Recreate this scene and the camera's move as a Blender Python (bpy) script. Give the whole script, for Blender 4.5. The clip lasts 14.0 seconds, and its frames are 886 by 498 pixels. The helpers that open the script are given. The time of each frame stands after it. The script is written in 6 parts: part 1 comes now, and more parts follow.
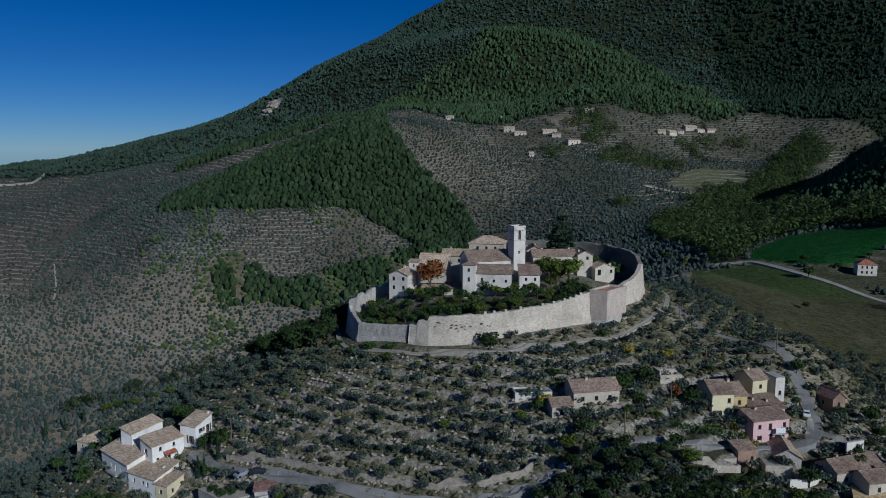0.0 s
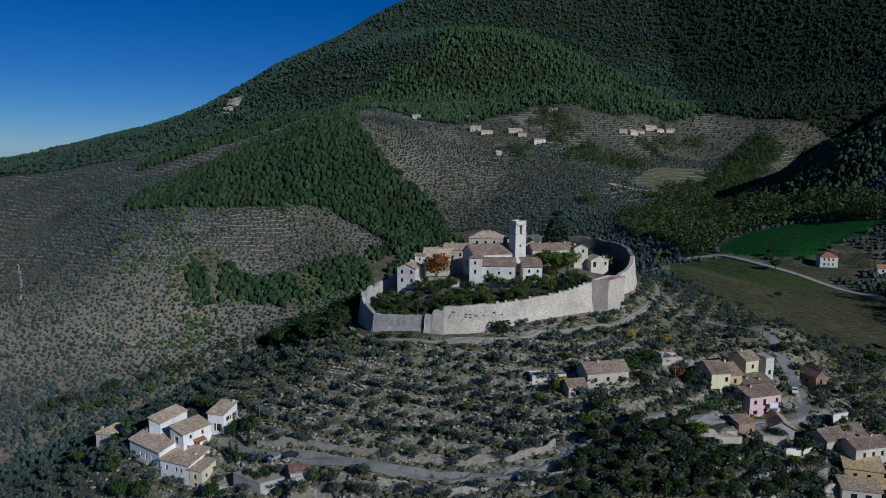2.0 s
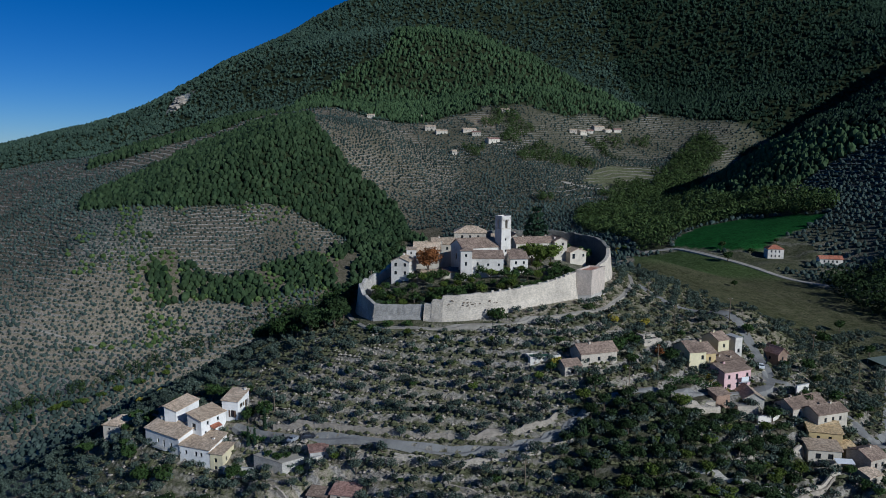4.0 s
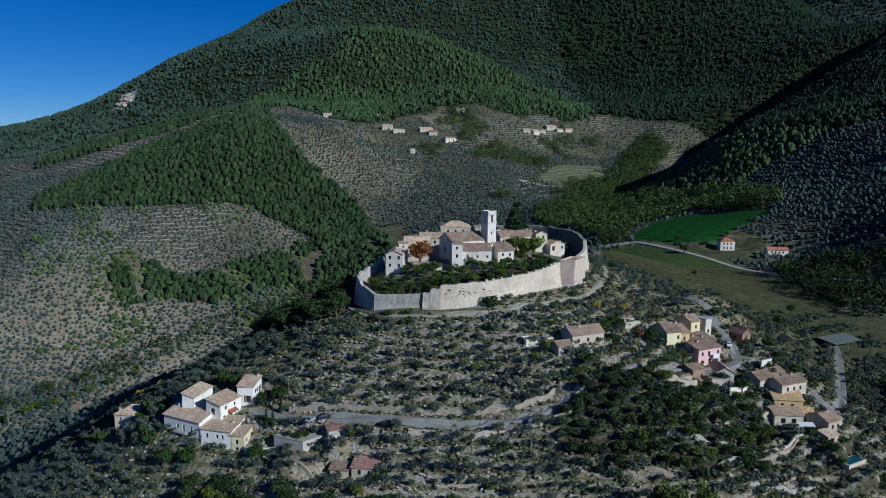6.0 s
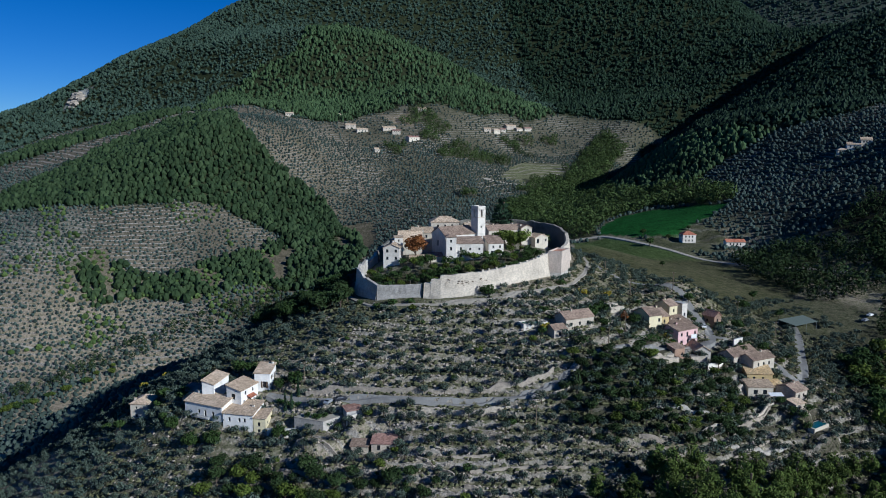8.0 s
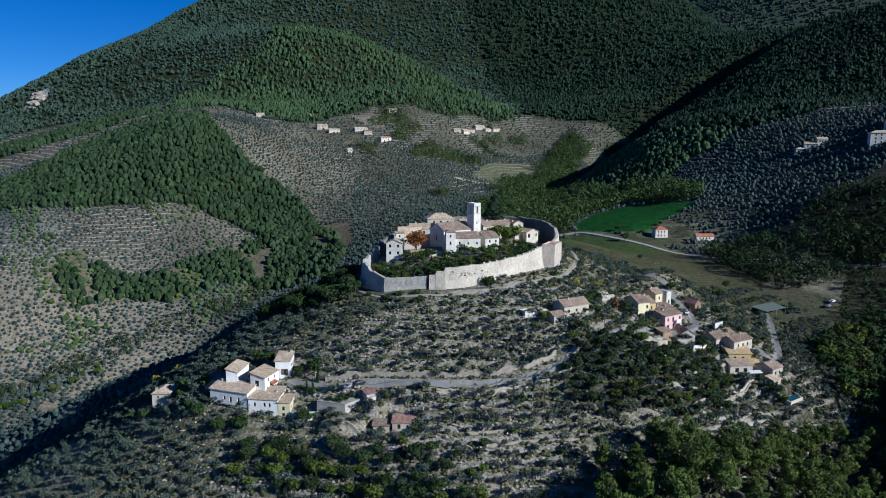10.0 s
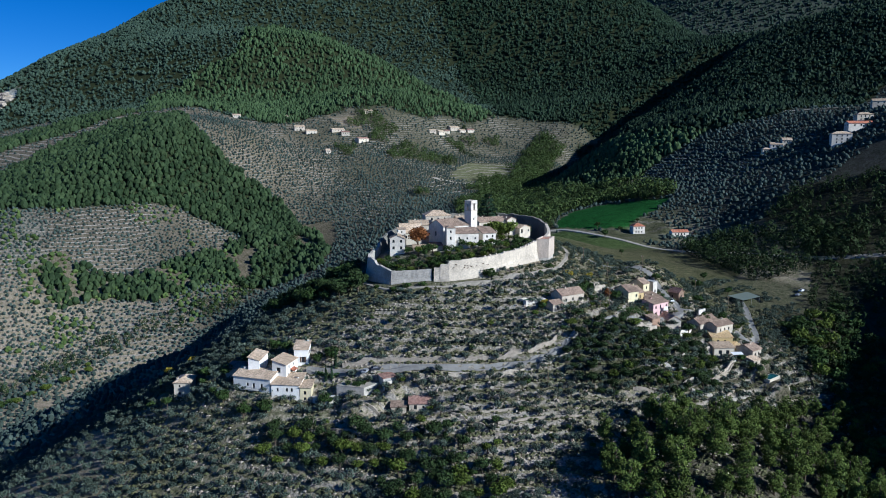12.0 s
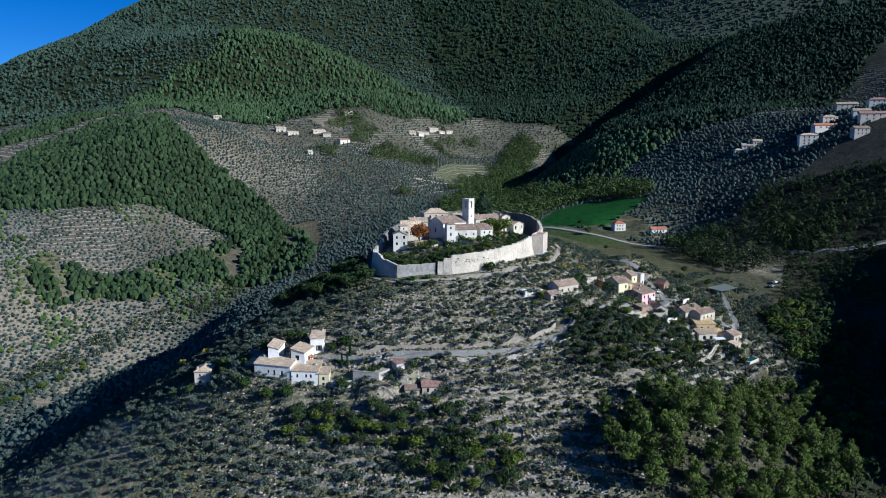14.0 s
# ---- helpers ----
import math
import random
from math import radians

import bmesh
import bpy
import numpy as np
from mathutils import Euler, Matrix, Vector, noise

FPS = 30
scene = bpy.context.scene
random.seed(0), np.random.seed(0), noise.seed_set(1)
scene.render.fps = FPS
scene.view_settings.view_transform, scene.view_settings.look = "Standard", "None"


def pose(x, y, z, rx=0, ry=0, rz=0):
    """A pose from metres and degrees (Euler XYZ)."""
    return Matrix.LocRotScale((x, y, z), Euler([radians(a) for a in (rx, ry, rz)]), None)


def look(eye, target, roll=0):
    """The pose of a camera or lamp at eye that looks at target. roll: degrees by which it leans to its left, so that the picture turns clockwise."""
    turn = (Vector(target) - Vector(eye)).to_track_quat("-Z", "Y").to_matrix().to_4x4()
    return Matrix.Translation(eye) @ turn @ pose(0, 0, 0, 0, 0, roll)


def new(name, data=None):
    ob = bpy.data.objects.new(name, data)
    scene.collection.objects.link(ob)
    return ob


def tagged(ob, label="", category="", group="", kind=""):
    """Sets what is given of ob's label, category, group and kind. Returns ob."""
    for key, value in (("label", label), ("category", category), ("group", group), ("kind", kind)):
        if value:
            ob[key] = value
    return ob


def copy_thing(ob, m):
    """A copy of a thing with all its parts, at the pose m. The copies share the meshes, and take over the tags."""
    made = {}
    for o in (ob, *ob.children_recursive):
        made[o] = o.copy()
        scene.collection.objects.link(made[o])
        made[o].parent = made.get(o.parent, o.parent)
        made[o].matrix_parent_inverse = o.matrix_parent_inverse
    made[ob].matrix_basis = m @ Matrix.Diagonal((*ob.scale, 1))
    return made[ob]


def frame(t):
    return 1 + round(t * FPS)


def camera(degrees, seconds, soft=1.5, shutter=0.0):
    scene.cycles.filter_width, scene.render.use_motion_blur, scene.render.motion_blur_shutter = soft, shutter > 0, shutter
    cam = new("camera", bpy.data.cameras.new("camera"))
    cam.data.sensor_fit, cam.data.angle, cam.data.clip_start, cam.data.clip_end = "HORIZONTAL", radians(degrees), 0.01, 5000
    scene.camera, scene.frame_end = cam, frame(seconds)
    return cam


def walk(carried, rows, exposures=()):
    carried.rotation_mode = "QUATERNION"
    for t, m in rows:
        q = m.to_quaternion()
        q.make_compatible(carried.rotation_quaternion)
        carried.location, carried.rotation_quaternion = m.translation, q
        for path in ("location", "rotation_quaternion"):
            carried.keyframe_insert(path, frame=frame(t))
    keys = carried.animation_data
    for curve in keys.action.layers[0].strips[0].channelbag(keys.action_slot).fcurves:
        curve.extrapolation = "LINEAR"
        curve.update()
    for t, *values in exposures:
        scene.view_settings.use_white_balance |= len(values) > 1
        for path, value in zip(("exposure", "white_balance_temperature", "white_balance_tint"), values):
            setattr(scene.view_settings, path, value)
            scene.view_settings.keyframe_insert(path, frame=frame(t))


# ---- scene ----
cam = camera(64.35, 14.0, 0.9)
# seconds, x, y, z, yaw, pitch, roll of the drone
FLIGHT = [
    (0.0, 0.00, 0.00, 150.00, 0.00, -8.00, 0.00),
    (0.5, -4.57, -2.60, 149.95, -0.88, -8.03, 0.03),
    (1.0, -8.95, -5.22, 149.96, -1.77, -8.05, 0.06),
    (1.5, -13.41, -8.01, 149.96, -2.70, -8.06, 0.10),
    (2.0, -18.13, -11.02, 149.90, -3.63, -8.09, 0.13),
    (2.5, -22.72, -14.05, 149.85, -4.67, -8.10, 0.16),
    (3.0, -27.39, -17.29, 149.84, -5.83, -8.12, 0.19),
    (5.5, -52.05, -34.23, 149.94, -11.59, -8.18, 0.29),
    (6.0, -57.36, -37.61, 149.95, -12.62, -8.21, 0.29),
    (6.5, -62.43, -40.86, 150.02, -13.54, -8.23, 0.28),
    (7.0, -67.60, -44.07, 150.03, -14.50, -8.25, 0.26),
    (7.5, -73.14, -47.07, 149.99, -15.56, -8.28, 0.23),
    (8.0, -78.49, -49.96, 149.97, -16.53, -8.29, 0.21),
    (10.5, -105.43, -64.18, 149.88, -20.42, -8.25, 0.06),
    (11.0, -110.75, -67.05, 149.78, -21.09, -8.23, 0.04),
    (11.5, -115.93, -69.94, 149.69, -21.77, -8.20, 0.04),
    (12.0, -121.04, -72.76, 149.67, -22.44, -8.19, 0.02),
    (12.5, -126.16, -75.69, 149.62, -23.09, -8.16, 0.01),
    (13.0, -131.41, -78.75, 149.55, -23.70, -8.14, -0.01),
    (13.5, -136.52, -81.71, 149.54, -24.22, -8.13, -0.01),
    (14.0, -141.58, -84.73, 149.58, -24.76, -8.10, -0.00),
]
walk(cam, [(t, pose(x, y, z, 90 + pitch, 0, yaw) @ pose(0, 0, 0, 0, 0, roll)) for t, x, y, z, yaw, pitch, roll in FLIGHT],
     [(0.0, -0.81, 5120, 6), (3.0, -0.58, 5130, 6), (7.0, -0.16, 5150, 6), (14.0, 0.38, 5150, 6)])

# ---- light ----
SUN_DIR = Vector((0.553, -0.708, 0.438)).normalized()
sun = new("sun", bpy.data.lights.new("sun", "SUN"))
sun.data.energy, sun.data.angle, sun.data.color = 5.0, radians(0.55), (1.0, 0.92, 0.80)
sun.matrix_world = look(SUN_DIR * 500, (0, 0, 0))
world = bpy.data.worlds.new("sky")
scene.world = world
world.use_nodes = True
sky = world.node_tree.nodes.new("ShaderNodeTexSky")
sky.sky_type, sky.sun_disc = "NISHITA", False
sky.sun_elevation = math.asin(SUN_DIR.z)
sky.sun_rotation = math.atan2(SUN_DIR.x, SUN_DIR.y)
sky.altitude, sky.air_density, sky.dust_density, sky.ozone_density = 1500, 0.8, 0.1, 6.0
back = world.node_tree.nodes["Background"]
back.inputs["Strength"].default_value = 0.030
deep = world.node_tree.nodes.new("ShaderNodeHueSaturation")
deep.inputs["Saturation"].default_value, deep.inputs["Value"].default_value = 1.22, 2.1
deep.inputs["Hue"].default_value = 0.508
world.node_tree.links.new(sky.outputs[0], deep.inputs["Color"])
world.node_tree.links.new(deep.outputs[0], back.inputs["Color"])


# ---- materials ----
def shader(name, rough=0.85, spec=0.2):
    m = bpy.data.materials.new(name)
    m.use_nodes = True
    b = m.node_tree.nodes["Principled BSDF"]
    b.inputs["Roughness"].default_value = rough
    b.inputs["Specular IOR Level"].default_value = spec
    return m, m.node_tree.nodes, m.node_tree.links, b


def noise_node(nodes, links, scale, detail=4.0, rough=0.6, space="pos", stretch=None):
    """A noise in world metres (pos) or in the thing's own metres (object)."""
    if space == "pos":
        src = nodes.new("ShaderNodeNewGeometry").outputs["Position"]
    else:
        src = nodes.new("ShaderNodeTexCoord").outputs["Object"]
    if stretch:
        mp = nodes.new("ShaderNodeMapping")
        mp.inputs["Scale"].default_value = stretch
        links.new(src, mp.inputs["Vector"])
        src = mp.outputs[0]
    n = nodes.new("ShaderNodeTexNoise")
    n.inputs["Scale"].default_value, n.inputs["Detail"].default_value, n.inputs["Roughness"].default_value = scale, detail, rough
    links.new(src, n.inputs["Vector"])
    return n.outputs["Fac"]


def ramp(nodes, links, fac, stops):
    r = nodes.new("ShaderNodeValToRGB")
    e = r.color_ramp.elements
    e[0].position, e[0].color = stops[0][0], (*stops[0][1], 1)
    e[1].position, e[1].color = stops[-1][0], (*stops[-1][1], 1)
    for p, c in stops[1:-1]:
        x = e.new(p)
        x.color = (*c, 1)
    links.new(fac, r.inputs["Fac"])
    return r.outputs["Color"]


def mix(nodes, links, fac, a, b, mode="MIX"):
    m = nodes.new("ShaderNodeMix")
    m.data_type, m.blend_type = "RGBA", mode
    for s, v in ((m.inputs["Factor"], fac), (m.inputs["A"], a), (m.inputs["B"], b)):
        if isinstance(v, (int, float)):
            s.default_value = v
        elif isinstance(v, tuple):
            s.default_value = (*v, 1)
        else:
            links.new(v, s)
    return m.outputs["Result"]


def bump(nodes, links, b, height, strength, distance):
    n = nodes.new("ShaderNodeBump")
    n.inputs["Strength"].default_value, n.inputs["Distance"].default_value = strength, distance
    links.new(height, n.inputs["Height"])
    links.new(n.outputs[0], b.inputs["Normal"])


def mul(nodes, links, col, fac, lo, hi):
    r = nodes.new("ShaderNodeMapRange")
    r.inputs["From Min"].default_value, r.inputs["From Max"].default_value = 0.25, 0.75
    r.inputs["To Min"].default_value, r.inputs["To Max"].default_value = lo, hi
    links.new(fac, r.inputs["Value"])
    c = nodes.new("ShaderNodeCombineColor")
    for k in range(3):
        links.new(r.outputs[0], c.inputs[k])
    return mix(nodes, links, 1.0, col, c.outputs[0], "MULTIPLY")


def plaster(name, colour, stain, scale=1.0):
    m, nodes, links, b = shader(name, 0.9, 0.15)
    big = noise_node(nodes, links, 0.22 * scale, 5, 0.65)
    fine = noise_node(nodes, links, 2.2 * scale, 5, 0.7)
    streak = noise_node(nodes, links, 0.9, 4, 0.6, stretch=(1, 1, 0.18))
    col = ramp(nodes, links, big, [(0.35, stain), (0.52, colour), (0.75, tuple(min(1, 1.08 * c) for c in colour))])
    col = mul(nodes, links, col, fine, 0.86, 1.1)
    col = mul(nodes, links, col, streak, 0.9, 1.07)
    info = nodes.new("ShaderNodeObjectInfo").outputs["Random"]
    col = mul(nodes, links, col, info, 0.93, 1.05)
    links.new(col, b.inputs["Base Color"])
    bump(nodes, links, b, fine, 0.35, 0.06)
    return m


def masonry(name, light, dark, size=0.45):
    """Rough coursed stone."""
    m, nodes, links, b = shader(name, 0.92, 0.12)
    v = nodes.new("ShaderNodeTexVoronoi")
    v.inputs["Scale"].default_value = 1 / size
    mp = nodes.new("ShaderNodeMapping")
    mp.inputs["Scale"].default_value = (1, 1, 1.7)
    links.new(nodes.new("ShaderNodeNewGeometry").outputs["Position"], mp.inputs["Vector"])
    links.new(mp.outputs[0], v.inputs["Vector"])
    sep = nodes.new("ShaderNodeSeparateColor")
    links.new(v.outputs["Color"], sep.inputs[0])
    big = noise_node(nodes, links, 0.12, 5, 0.62)
    mid = noise_node(nodes, links, 0.55, 5, 0.65, stretch=(1, 1, 0.45))
    fine = noise_node(nodes, links, 5.0, 3, 0.6)
    col = ramp(nodes, links, big, [(0.32, dark), (0.5, light), (0.72, tuple(1.06 * c for c in light))])
    col = mul(nodes, links, col, sep.outputs[0], 0.86, 1.1)
    col = mul(nodes, links, col, mid, 0.8, 1.13)
    col = mul(nodes, links, col, fine, 0.9, 1.08)
    links.new(col, b.inputs["Base Color"])
    bump(nodes, links, b, v.outputs["Distance"], 0.5, 0.08)
    return m


def roof_tiles(name, a, c, e):
    """Old half-round clay tiles, weathered."""
    m, nodes, links, b = shader(name, 0.88, 0.15)
    v = nodes.new("ShaderNodeTexVoronoi")
    v.inputs["Scale"].default_value = 2.6
    links.new(nodes.new("ShaderNodeNewGeometry").outputs["Position"], v.inputs["Vector"])
    sep = nodes.new("ShaderNodeSeparateColor")
    links.new(v.outputs["Color"], sep.inputs[0])
    big = noise_node(nodes, links, 0.3, 5, 0.7)
    fine = noise_node(nodes, links, 3.0, 4, 0.7)
    col = ramp(nodes, links, big, [(0.3, a), (0.5, c), (0.72, e)])
    col = mul(nodes, links, col, sep.outputs[0], 0.72, 1.2)
    col = mul(nodes, links, col, fine, 0.8, 1.15)
    col = mul(nodes, links, col, nodes.new("ShaderNodeObjectInfo").outputs["Random"], 0.85, 1.12)
    links.new(col, b.inputs["Base Color"])
    bump(nodes, links, b, fine, 0.6, 0.1)
    return m


def plain(name, colour, rough=0.6, metal=0.0, spec=0.3):
    m, nodes, links, b = shader(name, rough, spec)
    b.inputs["Metallic"].default_value = metal
    n = noise_node(nodes, links, 3.0, 4, 0.6)
    links.new(mul(nodes, links, mix(nodes, links, 0.0, colour, colour), n, 0.85, 1.12), b.inputs["Base Color"])
    return m


def foliage(name, dark, light, patch=0.12, gloss=0.6):
    """Leaves: each leaf or crown a little different, with patches between trees."""
    m, nodes, links, b = shader(name, gloss, 0.05)
    isl = nodes.new("ShaderNodeNewGeometry").outputs["Random Per Island"]
    big = noise_node(nodes, links, patch, 3, 0.6)
    low = tuple(d + 0.30 * (l - d) for d, l in zip(dark, light))
    high = tuple(d + 0.88 * (l - d) for d, l in zip(dark, light))
    col = ramp(nodes, links, isl, [(0.0, low), (1.0, high)])
    col = mul(nodes, links, col, big, 0.66, 1.34)
    col = mul(nodes, links, col, nodes.new("ShaderNodeObjectInfo").outputs["Random"], 0.85, 1.15)
    links.new(col, b.inputs["Base Color"])
    return m


def glass_dark():
    m, nodes, links, b = shader("window_glass", 0.12, 0.5)
    b.inputs["Base Color"].default_value = (0.02, 0.024, 0.03, 1)
    return m


LIME = plaster("white_limewash", (0.72, 0.662, 0.58), (0.56, 0.51, 0.44))
# limewash lightened to make up for weak sun on the hamlet fronts
LIME_BRIGHT = plaster("brightened_limewash", (0.86, 0.825, 0.77), (0.72, 0.68, 0.62))
CREAM = plaster("cream_plaster", (0.62, 0.55, 0.44), (0.48, 0.42, 0.34))
YELLOW = plaster("yellow_plaster", (0.72, 0.63, 0.40), (0.60, 0.53, 0.36))
OCHRE = plaster("ochre_plaster", (0.66, 0.50, 0.24), (0.55, 0.42, 0.22))
PINK = plaster("pink_plaster", (0.68, 0.45, 0.43), (0.58, 0.38, 0.37))
GREYWASH = plaster("grey_plaster", (0.48, 0.455, 0.415), (0.36, 0.34, 0.31))
STONE = masonry("limestone_rubble", (0.60, 0.52, 0.415), (0.45, 0.39, 0.315))
# rubble with the shade of the wall's inner face in its colour
STONE_SHADED = masonry("shade_darkened_rubble", (0.22, 0.205, 0.175), (0.13, 0.125, 0.105))
STONE_GREY = masonry("grey_rubble", (0.47, 0.43, 0.375), (0.34, 0.315, 0.275))
STONE_PINK = masonry("pinkish_stone", (0.55, 0.46, 0.38), (0.44, 0.365, 0.305), 0.35)
STONE_HOUSE = masonry("house_stone", (0.52, 0.45, 0.36), (0.38, 0.33, 0.27), 0.35)
BRICK = masonry("brown_brick", (0.36, 0.24, 0.17), (0.26, 0.18, 0.13), 0.25)
TILES = roof_tiles("weathered_tiles", (0.18, 0.13, 0.10), (0.27, 0.195, 0.145), (0.36, 0.27, 0.20))
TILES_PALE = roof_tiles("pale_tiles", (0.38, 0.28, 0.19), (0.50, 0.38, 0.265), (0.58, 0.455, 0.33))
TILES_RED = roof_tiles("red_tiles", (0.34, 0.13, 0.08), (0.44, 0.17, 0.10), (0.48, 0.22, 0.14))
TILES_DUSTY = roof_tiles("dusty_red_tiles", (0.25, 0.14, 0.105), (0.32, 0.19, 0.15), (0.39, 0.26, 0.21))
TILES_OCHRE = roof_tiles("ochre_tiles", (0.40, 0.27, 0.13), (0.50, 0.36, 0.19), (0.55, 0.42, 0.25))
TERRACOTTA = roof_tiles("terracotta_paving", (0.36, 0.18, 0.12), (0.44, 0.23, 0.16), (0.48, 0.28, 0.2))
GLASS = glass_dark()
SHUTTER = plain("brown_shutter", (0.11, 0.075, 0.05))
FRAME = plain("grey_frame", (0.35, 0.33, 0.3))
WOOD = plain("weathered_wood", (0.17, 0.13, 0.09), 0.85)
CONCRETE = plaster("concrete", (0.44, 0.43, 0.41), (0.34, 0.33, 0.32))
ASPHALT = plaster("worn_asphalt", (0.25, 0.24, 0.22), (0.18, 0.17, 0.16))
TRACK = plaster("gravel_track", (0.38, 0.34, 0.28), (0.29, 0.26, 0.21))
BARK = plain("bark", (0.10, 0.075, 0.055), 0.95)
METAL = plain("grey_metal", (0.4, 0.41, 0.42), 0.45, 0.7)
WHITE = plain("white_paint", (0.75, 0.75, 0.74), 0.5)
OLIVE = foliage("olive_leaves", (0.018, 0.030, 0.020), (0.098, 0.122, 0.094))
OAK = foliage("oak_leaves", (0.014, 0.032, 0.010), (0.062, 0.098, 0.028))
PINE = foliage("pine_needles", (0.022, 0.042, 0.012), (0.135, 0.175, 0.040))
CEDAR = foliage("cedar_needles", (0.015, 0.032, 0.018), (0.045, 0.075, 0.04))
LIME_LEAF = foliage("lime_green_leaves", (0.03, 0.055, 0.008), (0.12, 0.15, 0.03))
RUSSET = foliage("russet_leaves", (0.08, 0.03, 0.012), (0.22, 0.09, 0.03))
GOLD = foliage("yellow_leaves", (0.16, 0.13, 0.02), (0.34, 0.28, 0.04))
IVY = foliage("ivy_leaves", (0.02, 0.05, 0.012), (0.06, 0.12, 0.03))
# the next five crown colours carry extra blue that paints in distance haze
FOREST = foliage("forest_crowns", (0.014, 0.028, 0.013), (0.060, 0.092, 0.038), 0.012)
PINE_COPSE = foliage("copse_pines", (0.010, 0.023, 0.011), (0.056, 0.084, 0.035), 0.05)
MAQUIS = foliage("maquis_crowns", (0.016, 0.030, 0.021), (0.050, 0.073, 0.050), 0.012)
# oak crowns with the right flank's shade put into their colour
HOLM_SHADED = foliage("shade_darkened_crowns", (0.007, 0.016, 0.009), (0.027, 0.044, 0.024), 0.015)
GROVE = foliage("grove_crowns", (0.020, 0.033, 0.027), (0.070, 0.092, 0.078), 0.03)
VALLEY_LEAF = foliage("valley_leaves", (0.018, 0.038, 0.013), (0.092, 0.128, 0.038), 0.03)
# leaf colour lowered to hold the shade right of the field
SHADED_LEAF = foliage("shade_darkened_leaves", (0.009, 0.020, 0.008), (0.040, 0.060, 0.020), 0.05)
HOLM_LEAF = foliage("holm_oak_leaves", (0.010, 0.022, 0.009), (0.050, 0.075, 0.026))
SCRUB = foliage("dry_scrub", (0.035, 0.045, 0.022), (0.125, 0.12, 0.062))
ROCK = masonry("pale_rock", (0.38, 0.325, 0.26), (0.27, 0.235, 0.19), 0.6)


# ---- land ----
BASE = -45.4
# landforms: rise, x, y, half length, half width, bearing (radians)
MOUNTAIN = [
    (516.1, 256, 3031, 1877, 680, 0.94),
    (-189.2, -548, 2273, 369, 558, -0.48),
    (448.5, 1333, 941, 735, 1663, -0.18),
    (155.5, 174, 1455, 500, 208, -0.73),
    (60.9, -82.6, 898.4, 155.3, 97.2, 0.65),
    (56.9, 210.7, 924.8, 140.0, 519.6, -0.23),
    (168.6, -81, 1125, 447, 326, 0.76),
    (529.3, 796, 2204, 716, 1002, -1.61),
    (-81.9, 230, 1314, 276, 118, -0.11),
    (-32.0, 500, 872, 200, 36, 0.76),
    (-55.0, 819, 1020, 183, 48, 0.27),
    (-250.0, 1647, 1361, 480, 360, 1.95),
    (36.0, 1039, 757, 250, 330, 0.62),
    (1350.0, 3041, 2807, 900, 1700, 0.73),
    (75.0, 1284, 1908, 420, 420, 0.6),
    (15.0, -330, 1950, 300, 260, 0.9),
    (-16.0, -880, 1560, 180, 200, 0.0),
]
VALLEY = [
    (91.8, -279.7, 631.3, 115.7, 165.3, 0.28),
    (43.5, 474, 628, 371, 155, 0.46),
    (52.0, 254.5, 348.1, 133.8, 216.0, 0.64),
    (-123.9, -292.1, 571.9, 183.4, 137.5, -1.01),
    (-18.0, -132.4, 506.6, 37.8, 184.2, -0.73),
    (48.3, -123, 389, 502, 103, -0.56),
    (20.7, 120.8, 359.5, 61.8, 35.0, -1.02),
    (18.8, 9.3, 426.4, 60.4, 316.7, 0.48),
]
HILL = [
    (88.6, 488, 253, 501, 149, 1.64),
    (-27.5, 76.5, 149.1, 30.5, 88.5, 0.39),
    (6.4, -14.4, 250.1, 16.6, 20.4, 0.01),
    (11.2, 111.5, 212.0, 17.9, 14.2, 0.33),
    (6.9, -97.4, 193.1, 16.6, 26.8, 0.62),
    (15.0, -17.3, 200.5, 63.1, 36.7, 0.07),
    (35.6, 69.9, 163.2, 39.6, 112.4, 0.39),
    (50.2, -51.0, 78.1, 147.1, 238.0, 0.88),
    (29.5, 33.6, 151.6, 112.2, 48.5, 0.04),
    (17.0, 32.5, 87.7, 37.3, 21.8, 0.03),
    (55.9, -41.0, 242.4, 147.4, 75.0, 0.14),
    # next two: unseen ridges added out of view to shade the ravine
    (107.0, 330, -40, 150, 70, 0.65),
    (72.0, 225, -52, 90, 45, 0.65),
    (-13.0, 255, 338, 48, 45, 0.0),
]


def lumps(x, y, scale, seed=0.0):
    """A cheap smooth unevenness between about -1 and 1."""
    s = np.zeros_like(x)
    for k, (a, b, c) in enumerate(((1.0, 0.31, 0.7), (-0.53, 0.87, 2.1), (0.41, 1.27, 4.4), (1.63, -0.77, 1.3), (-1.9, -1.41, 5.2), (2.7, 1.1, 0.4))):
        s = s + np.sin((a * x + b * y) / scale + c + seed * (k + 1.7)) / (1 + 0.45 * k)
    return s / 2.6


def near_poly(x, y, pts):
    """Distance from a plan polyline."""
    d = np.full(x.shape, 1e9)
    for (ax, ay), (bx, by) in zip(pts, pts[1:]):
        ux, uy = bx - ax, by - ay
        t = np.clip(((x - ax) * ux + (y - ay) * uy) / (ux * ux + uy * uy), 0, 1)
        d = np.minimum(d, np.hypot(x - ax - t * ux, y - ay - t * uy))
    return d


def inside(x, y, pts):
    """1 inside a plan polygon."""
    r = np.zeros(x.shape, bool)
    n = len(pts)
    for i in range(n):
        (ax, ay), (bx, by) = pts[i], pts[(i + 1) % n]
        cross = ((ay > y) != (by > y)) & (x < (bx - ax) * (y - ay) / (by - ay + 1e-12) + ax)
        r ^= cross
    return r


def step01(a, b, x):
    t = np.clip((x - a) / (b - a), 0, 1)
    return t * t * (3 - 2 * t)


